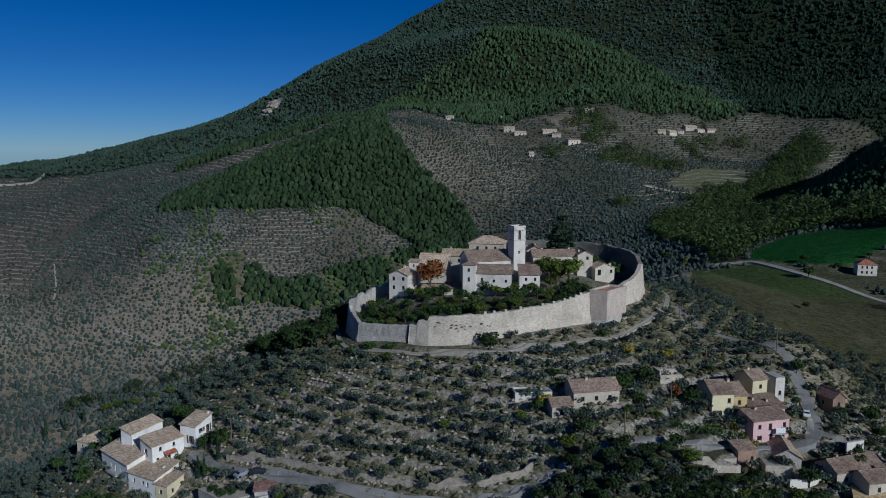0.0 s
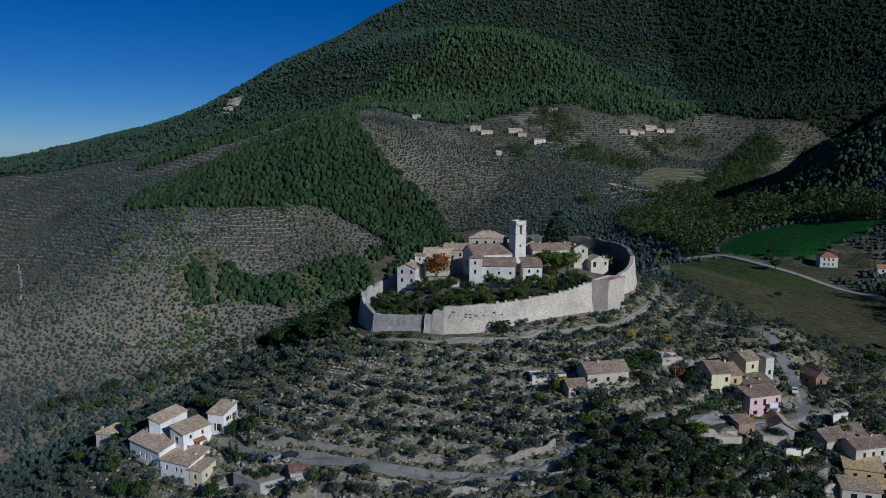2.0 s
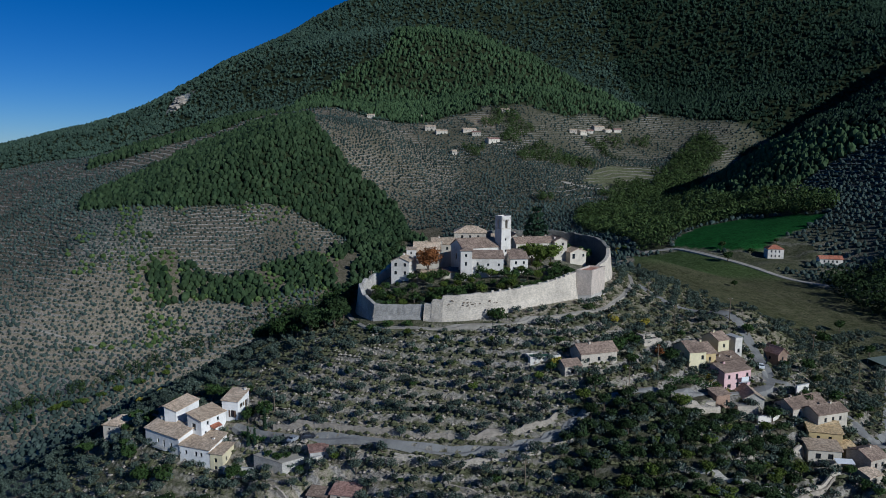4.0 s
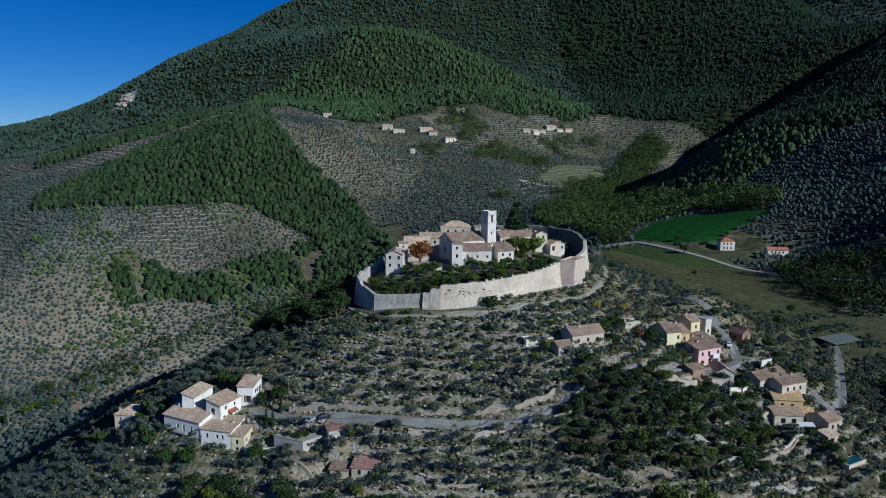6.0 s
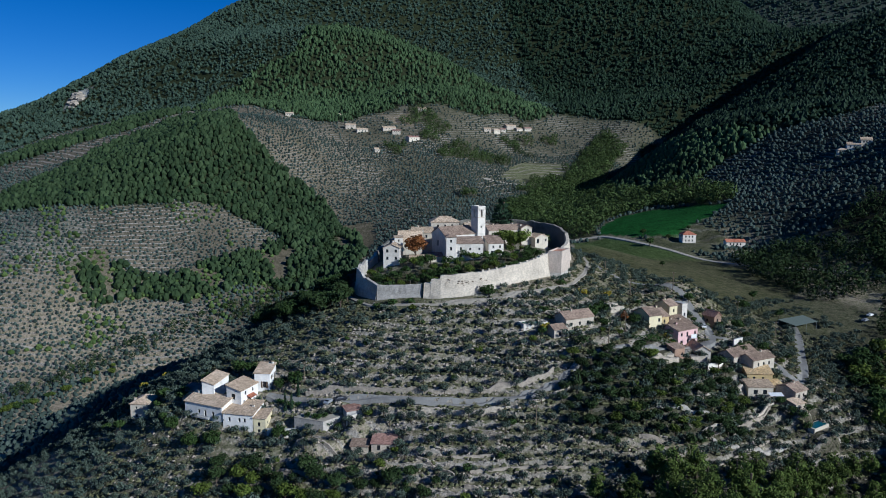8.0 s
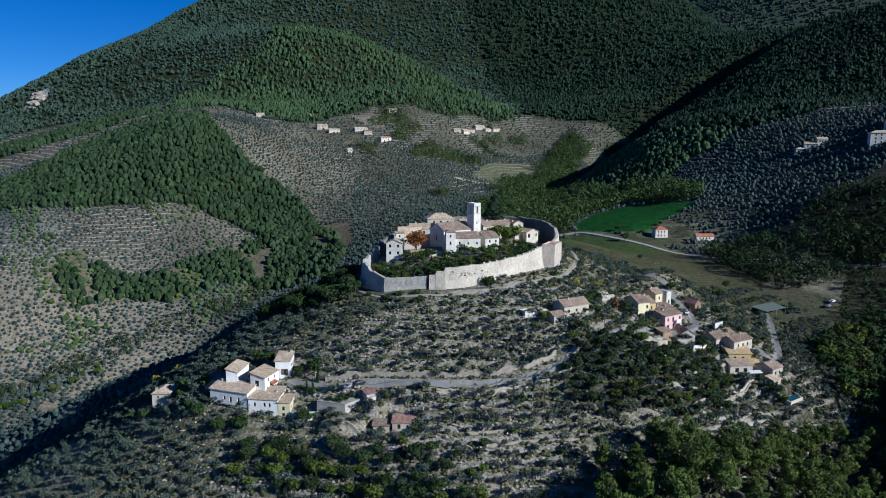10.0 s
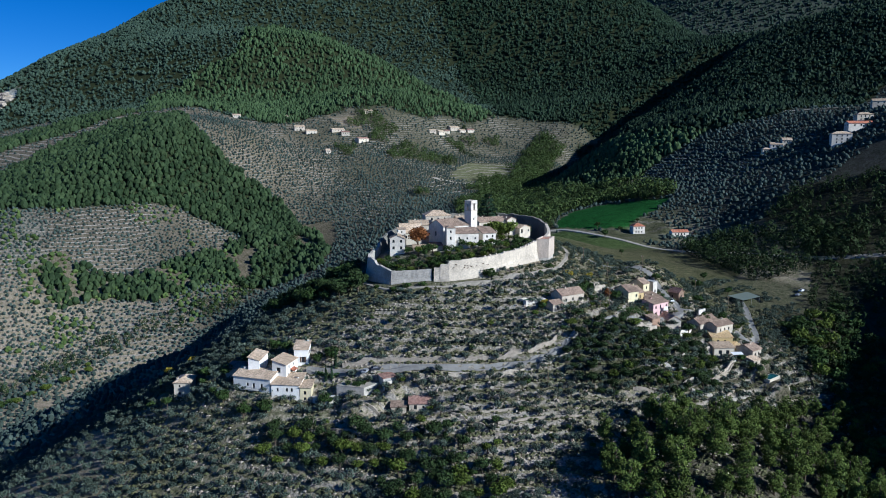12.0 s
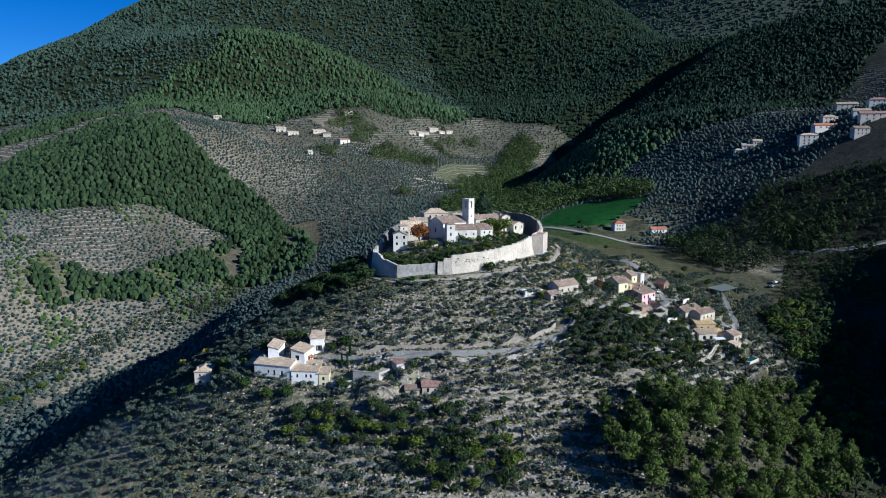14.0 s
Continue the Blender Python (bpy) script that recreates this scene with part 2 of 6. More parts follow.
def bare(x, y):
    h = np.full(np.shape(x), BASE)
    for rise, cx, cy, su, sv, th in MOUNTAIN + VALLEY + HILL:
        dx, dy = x - cx, y - cy
        c, s = math.cos(th), math.sin(th)
        h = h + rise * np.exp(-((c * dx + s * dy) / su) ** 2 - ((c * dy - s * dx) / sv) ** 2)
    return h


CASTLE = [(-20, 257), (-26, 248), (-30, 239), (-31.4, 230), (-29.6, 222.6), (-26.4, 215.5), (-10, 207), (-5, 203.5), (13, 202), (30, 207), (46, 214), (57, 222.5), (67, 239), (71.5, 250), (72, 260), (68, 271), (60, 280), (47, 287), (18, 289), (-10, 275)]


def terraced(x, y):
    """How strongly the slope is cut into terraces."""
    front = step01(70, 110, y) * (1 - step01(196, 206, y + 0.05 * np.abs(x - 10))) * step01(-130, -95, x) * (1 - step01(120, 150, x))
    return front * (1 - inside(x, y, CASTLE))


# levelled yards: x, y, radius, height
PADS = [(-40, 150, 6, 57.4), (-46, 153, 4, 56.6), (-44, 163, 4, 64.0), (83, 160, 6, 71.4), (83, 168, 5, 76.3), (98, 153, 5, 69.8), (97, 146, 5, 64.6), (94, 141, 5, 63.4), (111, 188, 5, 76.2), (227, 368, 12, 83.6), (246, 345, 12, 82.4), (105, 137, 4, 63.4), (-114, 212, 6, 50.5), (-97, 198, 4, 61.0), (-55, 162, 6, 60.4), (105, 128, 4.5, 57.7), (101, 133, 3, 62.4), (-67, 168, 4, 57.6)]
# yards kept free of trees: x, y, radius
YARDS = [(-68, 166, 2.5), (-55, 160, 3), (-41, 147, 3), (-83, 171, 2.5), (105, 128, 5.5), (-117, 207, 5), (97, 140, 4), (83, 156, 5), (84, 166, 5), (65, 162, 7.5), (66, 167, 6.5), (75, 164, 5), (88, 165, 4), (64, 156, 4), (168, 206, 12)]


def land(x, y):
    x, y = np.asarray(x, float), np.asarray(y, float)
    h = bare(x, y)
    far = step01(350, 900, np.hypot(x, y))
    h = h + lumps(x, y, 9.0) * 0.35 * (1 - far) + lumps(x, y, 60.0, 2.0) * 5.0 * far + lumps(x, y, 23.0, 4.0) * 2.0 * far
    w = terraced(x, y)
    gap = 2.3
    k = h / gap + 0.35 * lumps(x, y, 16.0, 1.0)
    f = k - np.floor(k)
    cut = gap * (np.floor(k) + step01(0.72, 0.98, f) - 0.5 - k + 0.5) + gap * 0.36
    h = h + w * cut * 0.8
    for px, py, r, z in PADS:
        k = 1 - step01(r, 1.7 * r, np.hypot(x - px, y - py))
        h = h * (1 - k) + z * k
    return h


def landz(x, y):
    return float(land(np.array([x]), np.array([y]))[0])


def terrace_face(x, y):
    h = bare(x, y) + lumps(x, y, 9.0) * 0.35
    k = h / 2.3 + 0.35 * lumps(x, y, 16.0, 1.0)
    return step01(0.60, 0.72, k - np.floor(k)) * terraced(x, y)


def mesh_object(name, verts, faces, material, smooth=False):
    """faces: an (n, 3) or (n, 4) array."""
    verts, faces = np.asarray(verts, np.float32), np.asarray(faces, np.int32)
    me = bpy.data.meshes.new(name)
    me.vertices.add(len(verts))
    me.vertices.foreach_set("co", verts.ravel())
    n, k = faces.shape
    me.loops.add(n * k)
    me.loops.foreach_set("vertex_index", faces.ravel())
    me.polygons.add(n)
    me.polygons.foreach_set("loop_start", np.arange(0, n * k, k, dtype=np.int32))
    me.polygons.foreach_set("loop_total", np.full(n, k, np.int32))
    me.polygons.foreach_set("use_smooth", np.full(n, smooth, bool))
    me.materials.append(material)
    me.update(calc_edges=True)
    return new(name, me)


def part(name, bm, material, parent, label=""):
    me = bpy.data.meshes.new(name)
    bmesh.ops.recalc_face_normals(bm, faces=bm.faces[:])
    bm.to_mesh(me)
    bm.free()
    me.materials.append(material)
    ob = new(name, me)
    ob.parent = parent
    ob.matrix_parent_inverse = parent.matrix_world.inverted() if parent else Matrix()
    return tagged(ob, label)


def thing(name, at, label, category, group="", kind=""):
    ob = new(name)
    ob.location = at
    ob.empty_display_size = 0.5
    bpy.context.view_layer.update()
    return tagged(ob, label, category, group, kind)


def prism(bm, poly, drop):
    """A slab: a polygon of 3D points and its copy lowered by drop."""
    top = [bm.verts.new(p) for p in poly]
    low = [bm.verts.new((p[0], p[1], p[2] - drop)) for p in poly]
    bm.faces.new(top)
    bm.faces.new(low[::-1])
    n = len(poly)
    for i in range(n):
        j = (i + 1) % n
        bm.faces.new((top[j], top[i], low[i], low[j]))


def box(bm, a, u, v, size, z0, z1):
    """A box from corner a (x, y) along unit u by size[0] and unit v by size[1]."""
    p = [(a[0] + u[0] * i * size[0] + v[0] * j * size[1], a[1] + u[1] * i * size[0] + v[1] * j * size[1], z1) for i, j in ((0, 0), (1, 0), (1, 1), (0, 1))]
    prism(bm, p, z1 - z0)


# the sheet of ground, fine round the hill and coarser outward
def spread(lo, hi, fine, grow, far_lo, far_hi):
    mid = list(np.arange(lo, hi + fine / 2, fine))
    right, s = [], fine
    while (right[-1] if right else hi) < far_hi:
        s = min(s * grow, 160)
        right.append((right[-1] if right else hi) + s)
    left, s = [], fine
    while (left[-1] if left else lo) > far_lo:
        s = min(s * grow, 160)
        left.append((left[-1] if left else lo) - s)
    return np.array(left[::-1] + mid + right)


gx = spread(-120, 145, 1.35, 1.034, -4600, 4600)
gy = spread(92, 258, 1.35, 1.020, -3000, 4700)
GX, GY = np.meshgrid(gx, gy)
GZ = land(GX, GY)

KNOLL = [(-326, 806), (-336, 863), (-321, 884), (-296, 917), (-273, 942), (-245, 982), (-212, 1014), (-170, 1050), (-122, 1080), (-95, 1060), (-67, 905), (-48, 876), (-23, 851), (7, 829), (26, 802), (33, 760), (36, 726), (9, 717), (-20, 732), (-42, 749), (-64, 763), (-90, 776), (-121, 778), (-163, 770), (-200, 769), (-239, 775), (-282, 789)]
COPSE = [(-233, 682), (-220, 698), (-203, 707), (-196, 685), (-167, 669), (-126, 676), (-89, 700), (-66, 712), (-36, 728), (-16, 748), (10, 752), (41, 749), (72, 736), (69, 699), (47, 640), (19, 604), (-6, 620), (-33, 620), (-53, 633), (-73, 645), (-94, 631), (-117, 620), (-134, 630), (-165, 640), (-193, 637), (-204, 631), (-212, 641), (-222, 661)]
WOOD_EDGE = [(-2000, 1210), (-636, 1217), (-557, 1266), (-461, 1245), (-382, 1405), (-265, 1416), (-115, 1170), (12, 1112), (90, 1095), (191, 1103), (241, 1092), (319, 1085), (405, 1085), (486, 1138), (530, 1105), (597, 992), (700, 880), (1000, 900), (3000, 900)]
RIGHT_WOOD = [(171, 503), (240, 640), (302, 740), (415, 830), (560, 960), (800, 1040), (1000, 1100), (1700, 1000), (1500, 560), (966, 640), (755, 560), (470, 470), (425, 515), (355, 520), (321, 506), (290, 558), (196, 495)]
VALLEY_WOOD = [(183, 612), (217, 705), (259, 729), (306, 812), (335, 830), (349, 815), (396, 893), (454, 960), (492, 1006), (522, 1013), (526, 974), (468, 897), (390, 796), (304, 604), (302, 559), (322, 525), (323, 454), (298, 415), (283, 437), (267, 484), (226, 474), (195, 447), (180, 422), (168, 432), (178, 480), (176, 550)]
FIELD_WOOD = [(222, 318), (257, 318), (275, 262), (300, 240), (274, 215), (243, 235), (223, 225), (200, 236), (204, 280)]
STRIP = [(-384, 1012), (-355, 1024), (-300, 1014), (-261, 1038), (-210, 1060), (-158, 1096), (-118, 1150), (-75, 1166), (-134, 1122), (-222, 1148), (-296, 1096), (-360, 1098), (-394, 1057)]
PINE_BELT = [(-140, 1180), (-129, 1359), (-44, 1430), (48, 1465), (191, 1901), (334, 1856), (397, 1738), (422, 1443), (473, 1344), (500, 1100), (100, 1050)]
RAVINE = [(270, 260), (240, 225), (214, 204), (165, 165), (135, 126), (110, 105), (70, 70), (60, 0), (400, 0), (420, 200), (330, 320), (290, 310)]
CROP = [(186, 424), (200, 446), (234, 474), (264, 470), (282, 441), (292, 412), (261, 395), (237, 390), (221, 382), (200, 393)]
MEADOW = [(150, 420), (186, 412), (203, 361), (211, 315), (212, 250), (194, 240), (152, 236), (120, 250), (118, 330)]
VINES = [(267, 845), (305, 899), (339, 926), (391, 929), (400, 899), (371, 860), (314, 810), (297, 827)]
SCAR = [(155, 1094), (203, 1086), (197, 1034), (172, 1042)]
BANK = [(280, 560), (310, 535), (332, 508)]
SLOPE_TRACK = [(238, 833), (271, 823), (312, 818), (345, 831)]
# clumps of trees on the slope below the mountain: x, y, radius
CLUMPS = [(223, 923, 20), (248, 943, 20), (262, 914, 17), (295, 918, 15), (211, 1057, 28), (227, 1016, 20), (145, 938, 14), (332, 823, 20), (299, 791, 22), (377, 1017, 13), (420, 1019, 13), (199, 769, 9), (455, 925, 24), (409, 879, 20), (497, 959, 26), (205, 980, 14), (345, 1000, 14)]
STONY = [(-324, 812), (-240, 772), (-215, 690), (-300, 690)]
PINES = [(14, 114), (43, 117), (56, 107), (69, 105), (112, 116), (124, 106), (110, 78), (80, 60), (30, 58), (4, 74), (0, 92)]
EAST_GROVE = [(30, 163), (46, 161), (60, 156), (72, 158), (86, 147), (84, 134), (54, 124), (32, 131), (16, 140)]
OAK_CLUMP = [(-87, 166), (-72, 159), (-54, 147), (-39, 141), (-25, 132), (-22, 115), (-26, 101), (-53, 109), (-63, 130), (-76, 144), (-93, 157)]
RAVINE_TREES = [(150, 168), (175, 176), (205, 183), (190, 147), (162, 125), (150, 103), (110, 78), (124, 112), (134, 132)]
FIELD_TRACK = [(168, 429), (185, 418), (195, 382), (205, 352), (212, 322), (222, 290), (246, 246), (255, 233), (265, 222), (277, 210), (300, 195)]


def edge_y(x):
    return np.interp(x, [p[0] for p in WOOD_EDGE], [p[1] for p in WOOD_EDGE])


def wooded(x, y):
    w = (y > edge_y(x) + 25 * lumps(x, y, 35.0, 3.0)) | inside(x, y, KNOLL) | inside(x, y, STRIP) | (inside(x + 8 * lumps(x, y, 20.0, 5.0), y, RIGHT_WOOD) & (near_poly(x, y, BANK) > 6))
    return w


def cover(x, y):
    """Bare ground's colour: soil, grass, crop and forest floor, plus painted shade and haze."""
    n = lumps(x, y, 14.0, 6.0) * 0.5 + lumps(x, y, 4.0, 7.0) * 0.3 + lumps(x, y, 55.0, 8.0) * 0.4
    soil = np.array((0.315, 0.262, 0.20))
    grass = np.array((0.15, 0.138, 0.09))
    t = step01(-0.35, 0.45, n)[..., None]
    c = soil * (1 - t) + grass * t
    def lay(mask, col, amount=1.0):
        nonlocal c
        a = (mask * amount)[..., None]
        c = c * (1 - a) + np.array(col) * a
    lay(terrace_face(x, y), (0.36, 0.31, 0.245), 0.9)
    lay((y > 420).astype(float), (0.15, 0.122, 0.09), 0.75)
    lay((1 - step01(-160, 0, x)) * (y > 380), (0.128, 0.108, 0.088), 0.8)
    lay((1 - step01(-170, -60, x)) * (y > 380) * (1 - step01(600, 740, y)), (0.37, 0.298, 0.225), 0.8)
    lay(step01(60, 160, x) * (y > 440), (0.085, 0.085, 0.055), 0.6)
    # right-hand slope: its dim grazing light is painted as darker soil
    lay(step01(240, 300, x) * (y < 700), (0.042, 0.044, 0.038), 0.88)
    lay(inside(x, y, VALLEY_WOOD) * 1.0, (0.05, 0.055, 0.03), 0.8)
    lay(inside(x + 14 * lumps(x, y, 11.0, 3.0), y + 12 * lumps(x, y, 9.0, 5.0), STONY).astype(float), (0.22, 0.205, 0.18), 0.6)
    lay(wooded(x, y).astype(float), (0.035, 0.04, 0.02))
    lay(inside(x, y, COPSE).astype(float), (0.12, 0.102, 0.07), 0.5)
    lay(inside(x, y, SCAR).astype(float), (0.30, 0.23, 0.16), 0.85)
    lay((near_poly(x, y, BANK) < 6).astype(float), (0.24, 0.19, 0.12), 0.85)
    # ravine floor darkened in colour to deepen the shadow lying there
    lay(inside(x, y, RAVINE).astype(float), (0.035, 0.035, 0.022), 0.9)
    lay(inside(x, y, MEADOW).astype(float), (0.085, 0.083, 0.041), 0.9)
    lay(inside(x, y, MEADOW) * step01(320, 350, y), (0.075, 0.11, 0.036), 0.8)
    lay(1 - step01(24, 38, np.hypot(x - 186, y - 214)), (0.072, 0.074, 0.042), 0.85)
    lay(1 - step01(22, 34, np.hypot(x - 228, y - 372)), (0.085, 0.085, 0.048), 0.85)
    lay(inside(x, y, CROP).astype(float), (0.022, 0.085, 0.02))
    lay(inside(x, y, VINES).astype(float), (0.16, 0.16, 0.085), 0.8)
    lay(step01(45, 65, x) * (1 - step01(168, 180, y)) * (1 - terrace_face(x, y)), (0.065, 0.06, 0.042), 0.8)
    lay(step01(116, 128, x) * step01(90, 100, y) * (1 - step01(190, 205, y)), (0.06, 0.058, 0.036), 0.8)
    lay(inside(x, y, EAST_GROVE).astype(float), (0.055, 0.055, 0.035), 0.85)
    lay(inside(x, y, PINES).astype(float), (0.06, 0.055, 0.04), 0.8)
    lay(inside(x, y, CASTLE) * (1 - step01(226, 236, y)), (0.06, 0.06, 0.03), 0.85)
    lay(inside(x, y, CASTLE) * step01(226, 236, y), (0.20, 0.18, 0.14), 0.8)
    lay((np.hypot(x + 392, (y - 1655) * 0.35) < 20 + 6 * lumps(x, y, 7.0)).astype(float), (0.42, 0.40, 0.38))
    # distance haze painted into the ground colour past 2600 m
    lay((np.hypot(x, y) > 2600).astype(float), (0.08, 0.09, 0.08), 0.7)
    return c


nx, ny = len(gx), len(gy)
idx = np.arange(nx * ny).reshape(ny, nx)
quads = np.stack([idx[:-1, :-1], idx[:-1, 1:], idx[1:, 1:], idx[1:, :-1]], -1).reshape(-1, 4)
EARTH, nodes, links, bsdf = shader("hillside_earth", 0.95, 0.03)
att = nodes.new("ShaderNodeAttribute")
att.attribute_name = "cover"
fine = noise_node(nodes, links, 0.9, 6, 0.75)
mid = noise_node(nodes, links, 0.13, 5, 0.65)
grain = noise_node(nodes, links, 4.0, 3, 0.7)
col = mul(nodes, links, att.outputs["Color"], fine, 0.4, 1.7)
col = mul(nodes, links, col, mid, 0.75, 1.25)
col = mul(nodes, links, col, grain, 0.8, 1.2)
# patches of low green scrub over the soil
tuft = noise_node(nodes, links, 0.33, 7, 0.72)
tmap = nodes.new("ShaderNodeMapRange")
tmap.inputs["From Min"].default_value, tmap.inputs["From Max"].default_value = 0.47, 0.60
tmap.inputs["To Max"].default_value = 0.72
links.new(tuft, tmap.inputs["Value"])
col = mix(nodes, links, tmap.outputs[0], col, mix(nodes, links, 1.0, col, (0.42, 0.50, 0.36), "MULTIPLY"))
tuft = noise_node(nodes, links, 1.25, 5, 0.65)
tmap = nodes.new("ShaderNodeMapRange")
tmap.inputs["From Min"].default_value, tmap.inputs["From Max"].default_value = 0.50, 0.57
tmap.inputs["To Max"].default_value = 0.7
links.new(tuft, tmap.inputs["Value"])
col = mix(nodes, links, tmap.outputs[0], col, mix(nodes, links, 1.0, col, (0.45, 0.52, 0.36), "MULTIPLY"))
# pale dry stone banks between the rows of the far groves
lev = nodes.new("ShaderNodeAttribute")
lev.attribute_name = "level"
msk = nodes.new("ShaderNodeAttribute")
msk.attribute_name = "groves"
wob = nodes.new("ShaderNodeMath")
wob.operation = "MULTIPLY_ADD"
wob.inputs[1].default_value = 0.5
links.new(mid, wob.inputs[0])
links.new(lev.outputs["Fac"], wob.inputs[2])
fr = nodes.new("ShaderNodeMath")
fr.operation = "FRACT"
links.new(wob.outputs[0], fr.inputs[0])
edge = nodes.new("ShaderNodeMapRange")
edge.inputs["From Min"].default_value, edge.inputs["From Max"].default_value = 0.70, 0.80
links.new(fr.outputs[0], edge.inputs["Value"])
gap = nodes.new("ShaderNodeMath")
gap.operation = "MULTIPLY"
links.new(edge.outputs[0], gap.inputs[0])
links.new(msk.outputs["Fac"], gap.inputs[1])
pale = ramp(nodes, links, fine, [(0.36, (0.07, 0.064, 0.05)), (0.60, (0.40, 0.36, 0.31))])
col = mix(nodes, links, gap.outputs[0], col, pale)
links.new(col, bsdf.inputs["Base Color"])
bump(nodes, links, bsdf, fine, 0.8, 0.5)
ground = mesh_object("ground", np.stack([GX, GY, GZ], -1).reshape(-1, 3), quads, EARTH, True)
def grove_level(x, y):
    near = (bare(x, y) + lumps(x, y, 9.0) * 0.35) / 2.3 + 0.35 * lumps(x, y, 16.0, 1.0) - 0.2
    far = bare(x, y) / 3.2 + 0.5 * lumps(x, y, 30.0) + 0.3 * lumps(x, y, 9.0, 3.0)
    return np.where(y < 310, near, far)


def grove_mask(x, y):
    off = wooded(x, y) | inside(x, y, CROP) | inside(x, y, MEADOW) | inside(x, y, RAVINE) | inside(x, y, VALLEY_WOOD) | inside(x, y, COPSE)
    front = terraced(x, y) * np.clip(0.75 + 0.6 * lumps(x, y, 19.0, 4.0), 0.15, 1) * (1 - 0.5 * inside(x, y, EAST_GROVE)) * (1 - inside(x, y, PINES))
    return front + step01(330, 430, y) * (~off) * np.clip(0.5 + 0.3 * (x < -120) + 0.9 * lumps(x, y, 24.0, 14.0), 0.05, 1)


for key, val in (("level", grove_level(GX, GY)), ("groves", grove_mask(GX, GY))):
    fa = ground.data.attributes.new(key, "FLOAT", "POINT")
    fa.data.foreach_set("value", np.asarray(val, np.float32).ravel())
ca = ground.data.attributes.new("cover", "FLOAT_COLOR", "POINT")
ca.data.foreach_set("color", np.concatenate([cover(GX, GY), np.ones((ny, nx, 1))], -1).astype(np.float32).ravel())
tagged(ground, "stony terraced hillside, valley and mountain slopes with dry grass", "ground", kind="structure")


def ribbon(name, line, width, material, label, lift=0.12, category="road"):
    """A road or track laid over the ground, with an edge that drops into it."""
    pts = []
    for (ax, ay), (bx, by) in zip(line, line[1:]):
        n = max(2, int(math.hypot(bx - ax, by - ay) / 1.5))
        pts += [(ax + (bx - ax) * i / n, ay + (by - ay) * i / n) for i in range(n)]
    pts.append(line[-1])
    p = np.array(pts)
    for _ in range(6):
        p[1:-1] = (p[:-2] + 2 * p[1:-1] + p[2:]) / 4
    d = np.gradient(p, axis=0)
    d /= np.linalg.norm(d, axis=1)[:, None]
    side = np.stack([-d[:, 1], d[:, 0]], 1)
    z = land(p[:, 0], p[:, 1])
    for _ in range(8):
        z[1:-1] = (z[:-2] + 2 * z[1:-1] + z[2:]) / 4
    rows = []
    for off, dz in ((-width / 2 - 0.5, -1.2), (-width / 2, lift), (0, lift + 0.05), (width / 2, lift), (width / 2 + 0.5, -1.2)):
        q = p + side * off
        zz = np.maximum(z, land(q[:, 0], q[:, 1])) if abs(off) < width / 2 + 0.2 else z
        rows.append(np.stack([q[:, 0], q[:, 1], zz + dz], 1))
    rows = np.array(rows)
    k, n = rows.shape[:2]
    ii = np.arange(k * n).reshape(k, n)
    f = np.stack([ii[:-1, :-1], ii[1:, :-1], ii[1:, 1:], ii[:-1, 1:]], -1).reshape(-1, 4)
    ob = mesh_object(name, rows.reshape(-1, 3), f, material, False)
    return tagged(ob, label, category, kind="structure")


HILL_ROAD = [(-70, 186), (-62, 179), (-54, 174.5), (-43, 170), (-22, 160.5), (-7, 154.5), (7, 151.5), (20, 151.5), (34, 158), (52, 162), (66, 165), (82, 167.5)]
EAST_ROAD = [(82, 167.5), (92, 168.5), (97, 175), (101, 185), (103, 195), (104, 206), (98, 218), (86, 228), (80, 240)]
LOW_ROAD = [(97, 175), (108, 168), (113, 158), (112, 148), (118, 150), (131, 164), (145, 180), (157, 194), (165, 206)]
WALL_PATH = [(-36, 236), (-34, 222), (-30, 211), (-9, 200), (15, 195.5), (34, 199), (54, 209), (66, 221), (77, 238), (83, 255), (80, 272)]
ribbon("road_hill", HILL_ROAD, 1.9, ASPHALT, "narrow worn asphalt lane crossing the terraced slope")
ribbon("road_east", EAST_ROAD, 3.6, ASPHALT, "grey asphalt lane climbing between village houses")
ribbon("road_low", LOW_ROAD, 3.4, ASPHALT, "pale asphalt lane running down past the houses")
ribbon("road_field", FIELD_TRACK, 3.6, TRACK, "pale country road beside the green field", 0.2)
ribbon("track_slope", SLOPE_TRACK, 4.0, TRACK, "pale earth track across the far slope", 0.3)
ribbon("path_wall", WALL_PATH, 1.4, TRACK, "pale gravel footpath along the castle wall")


# ---- castle wall ----
def curve_through(pts, step):
    """Evenly spaced points on a smooth line through rows of (x, y, ...)."""
    p = np.array(pts, float)
    q = []
    for i in range(len(p) - 1):
        a, b, c, d = p[max(i - 1, 0)], p[i], p[i + 1], p[min(i + 2, len(p) - 1)]
        n = max(1, int(np.linalg.norm(c[:2] - b[:2]) / step))
        for k in range(n):
            t = k / n
            q.append(0.5 * (2 * b + (c - a) * t + (2 * a - 5 * b + 4 * c - d) * t * t + (3 * b - a - 3 * c + d) * t ** 3))
    q.append(p[-1])
    return np.array(q)


castle = thing("castle_wall", (20, 210, 95), "long pale limestone fortification wall curving round the hilltop", "castle wall", kind="structure")


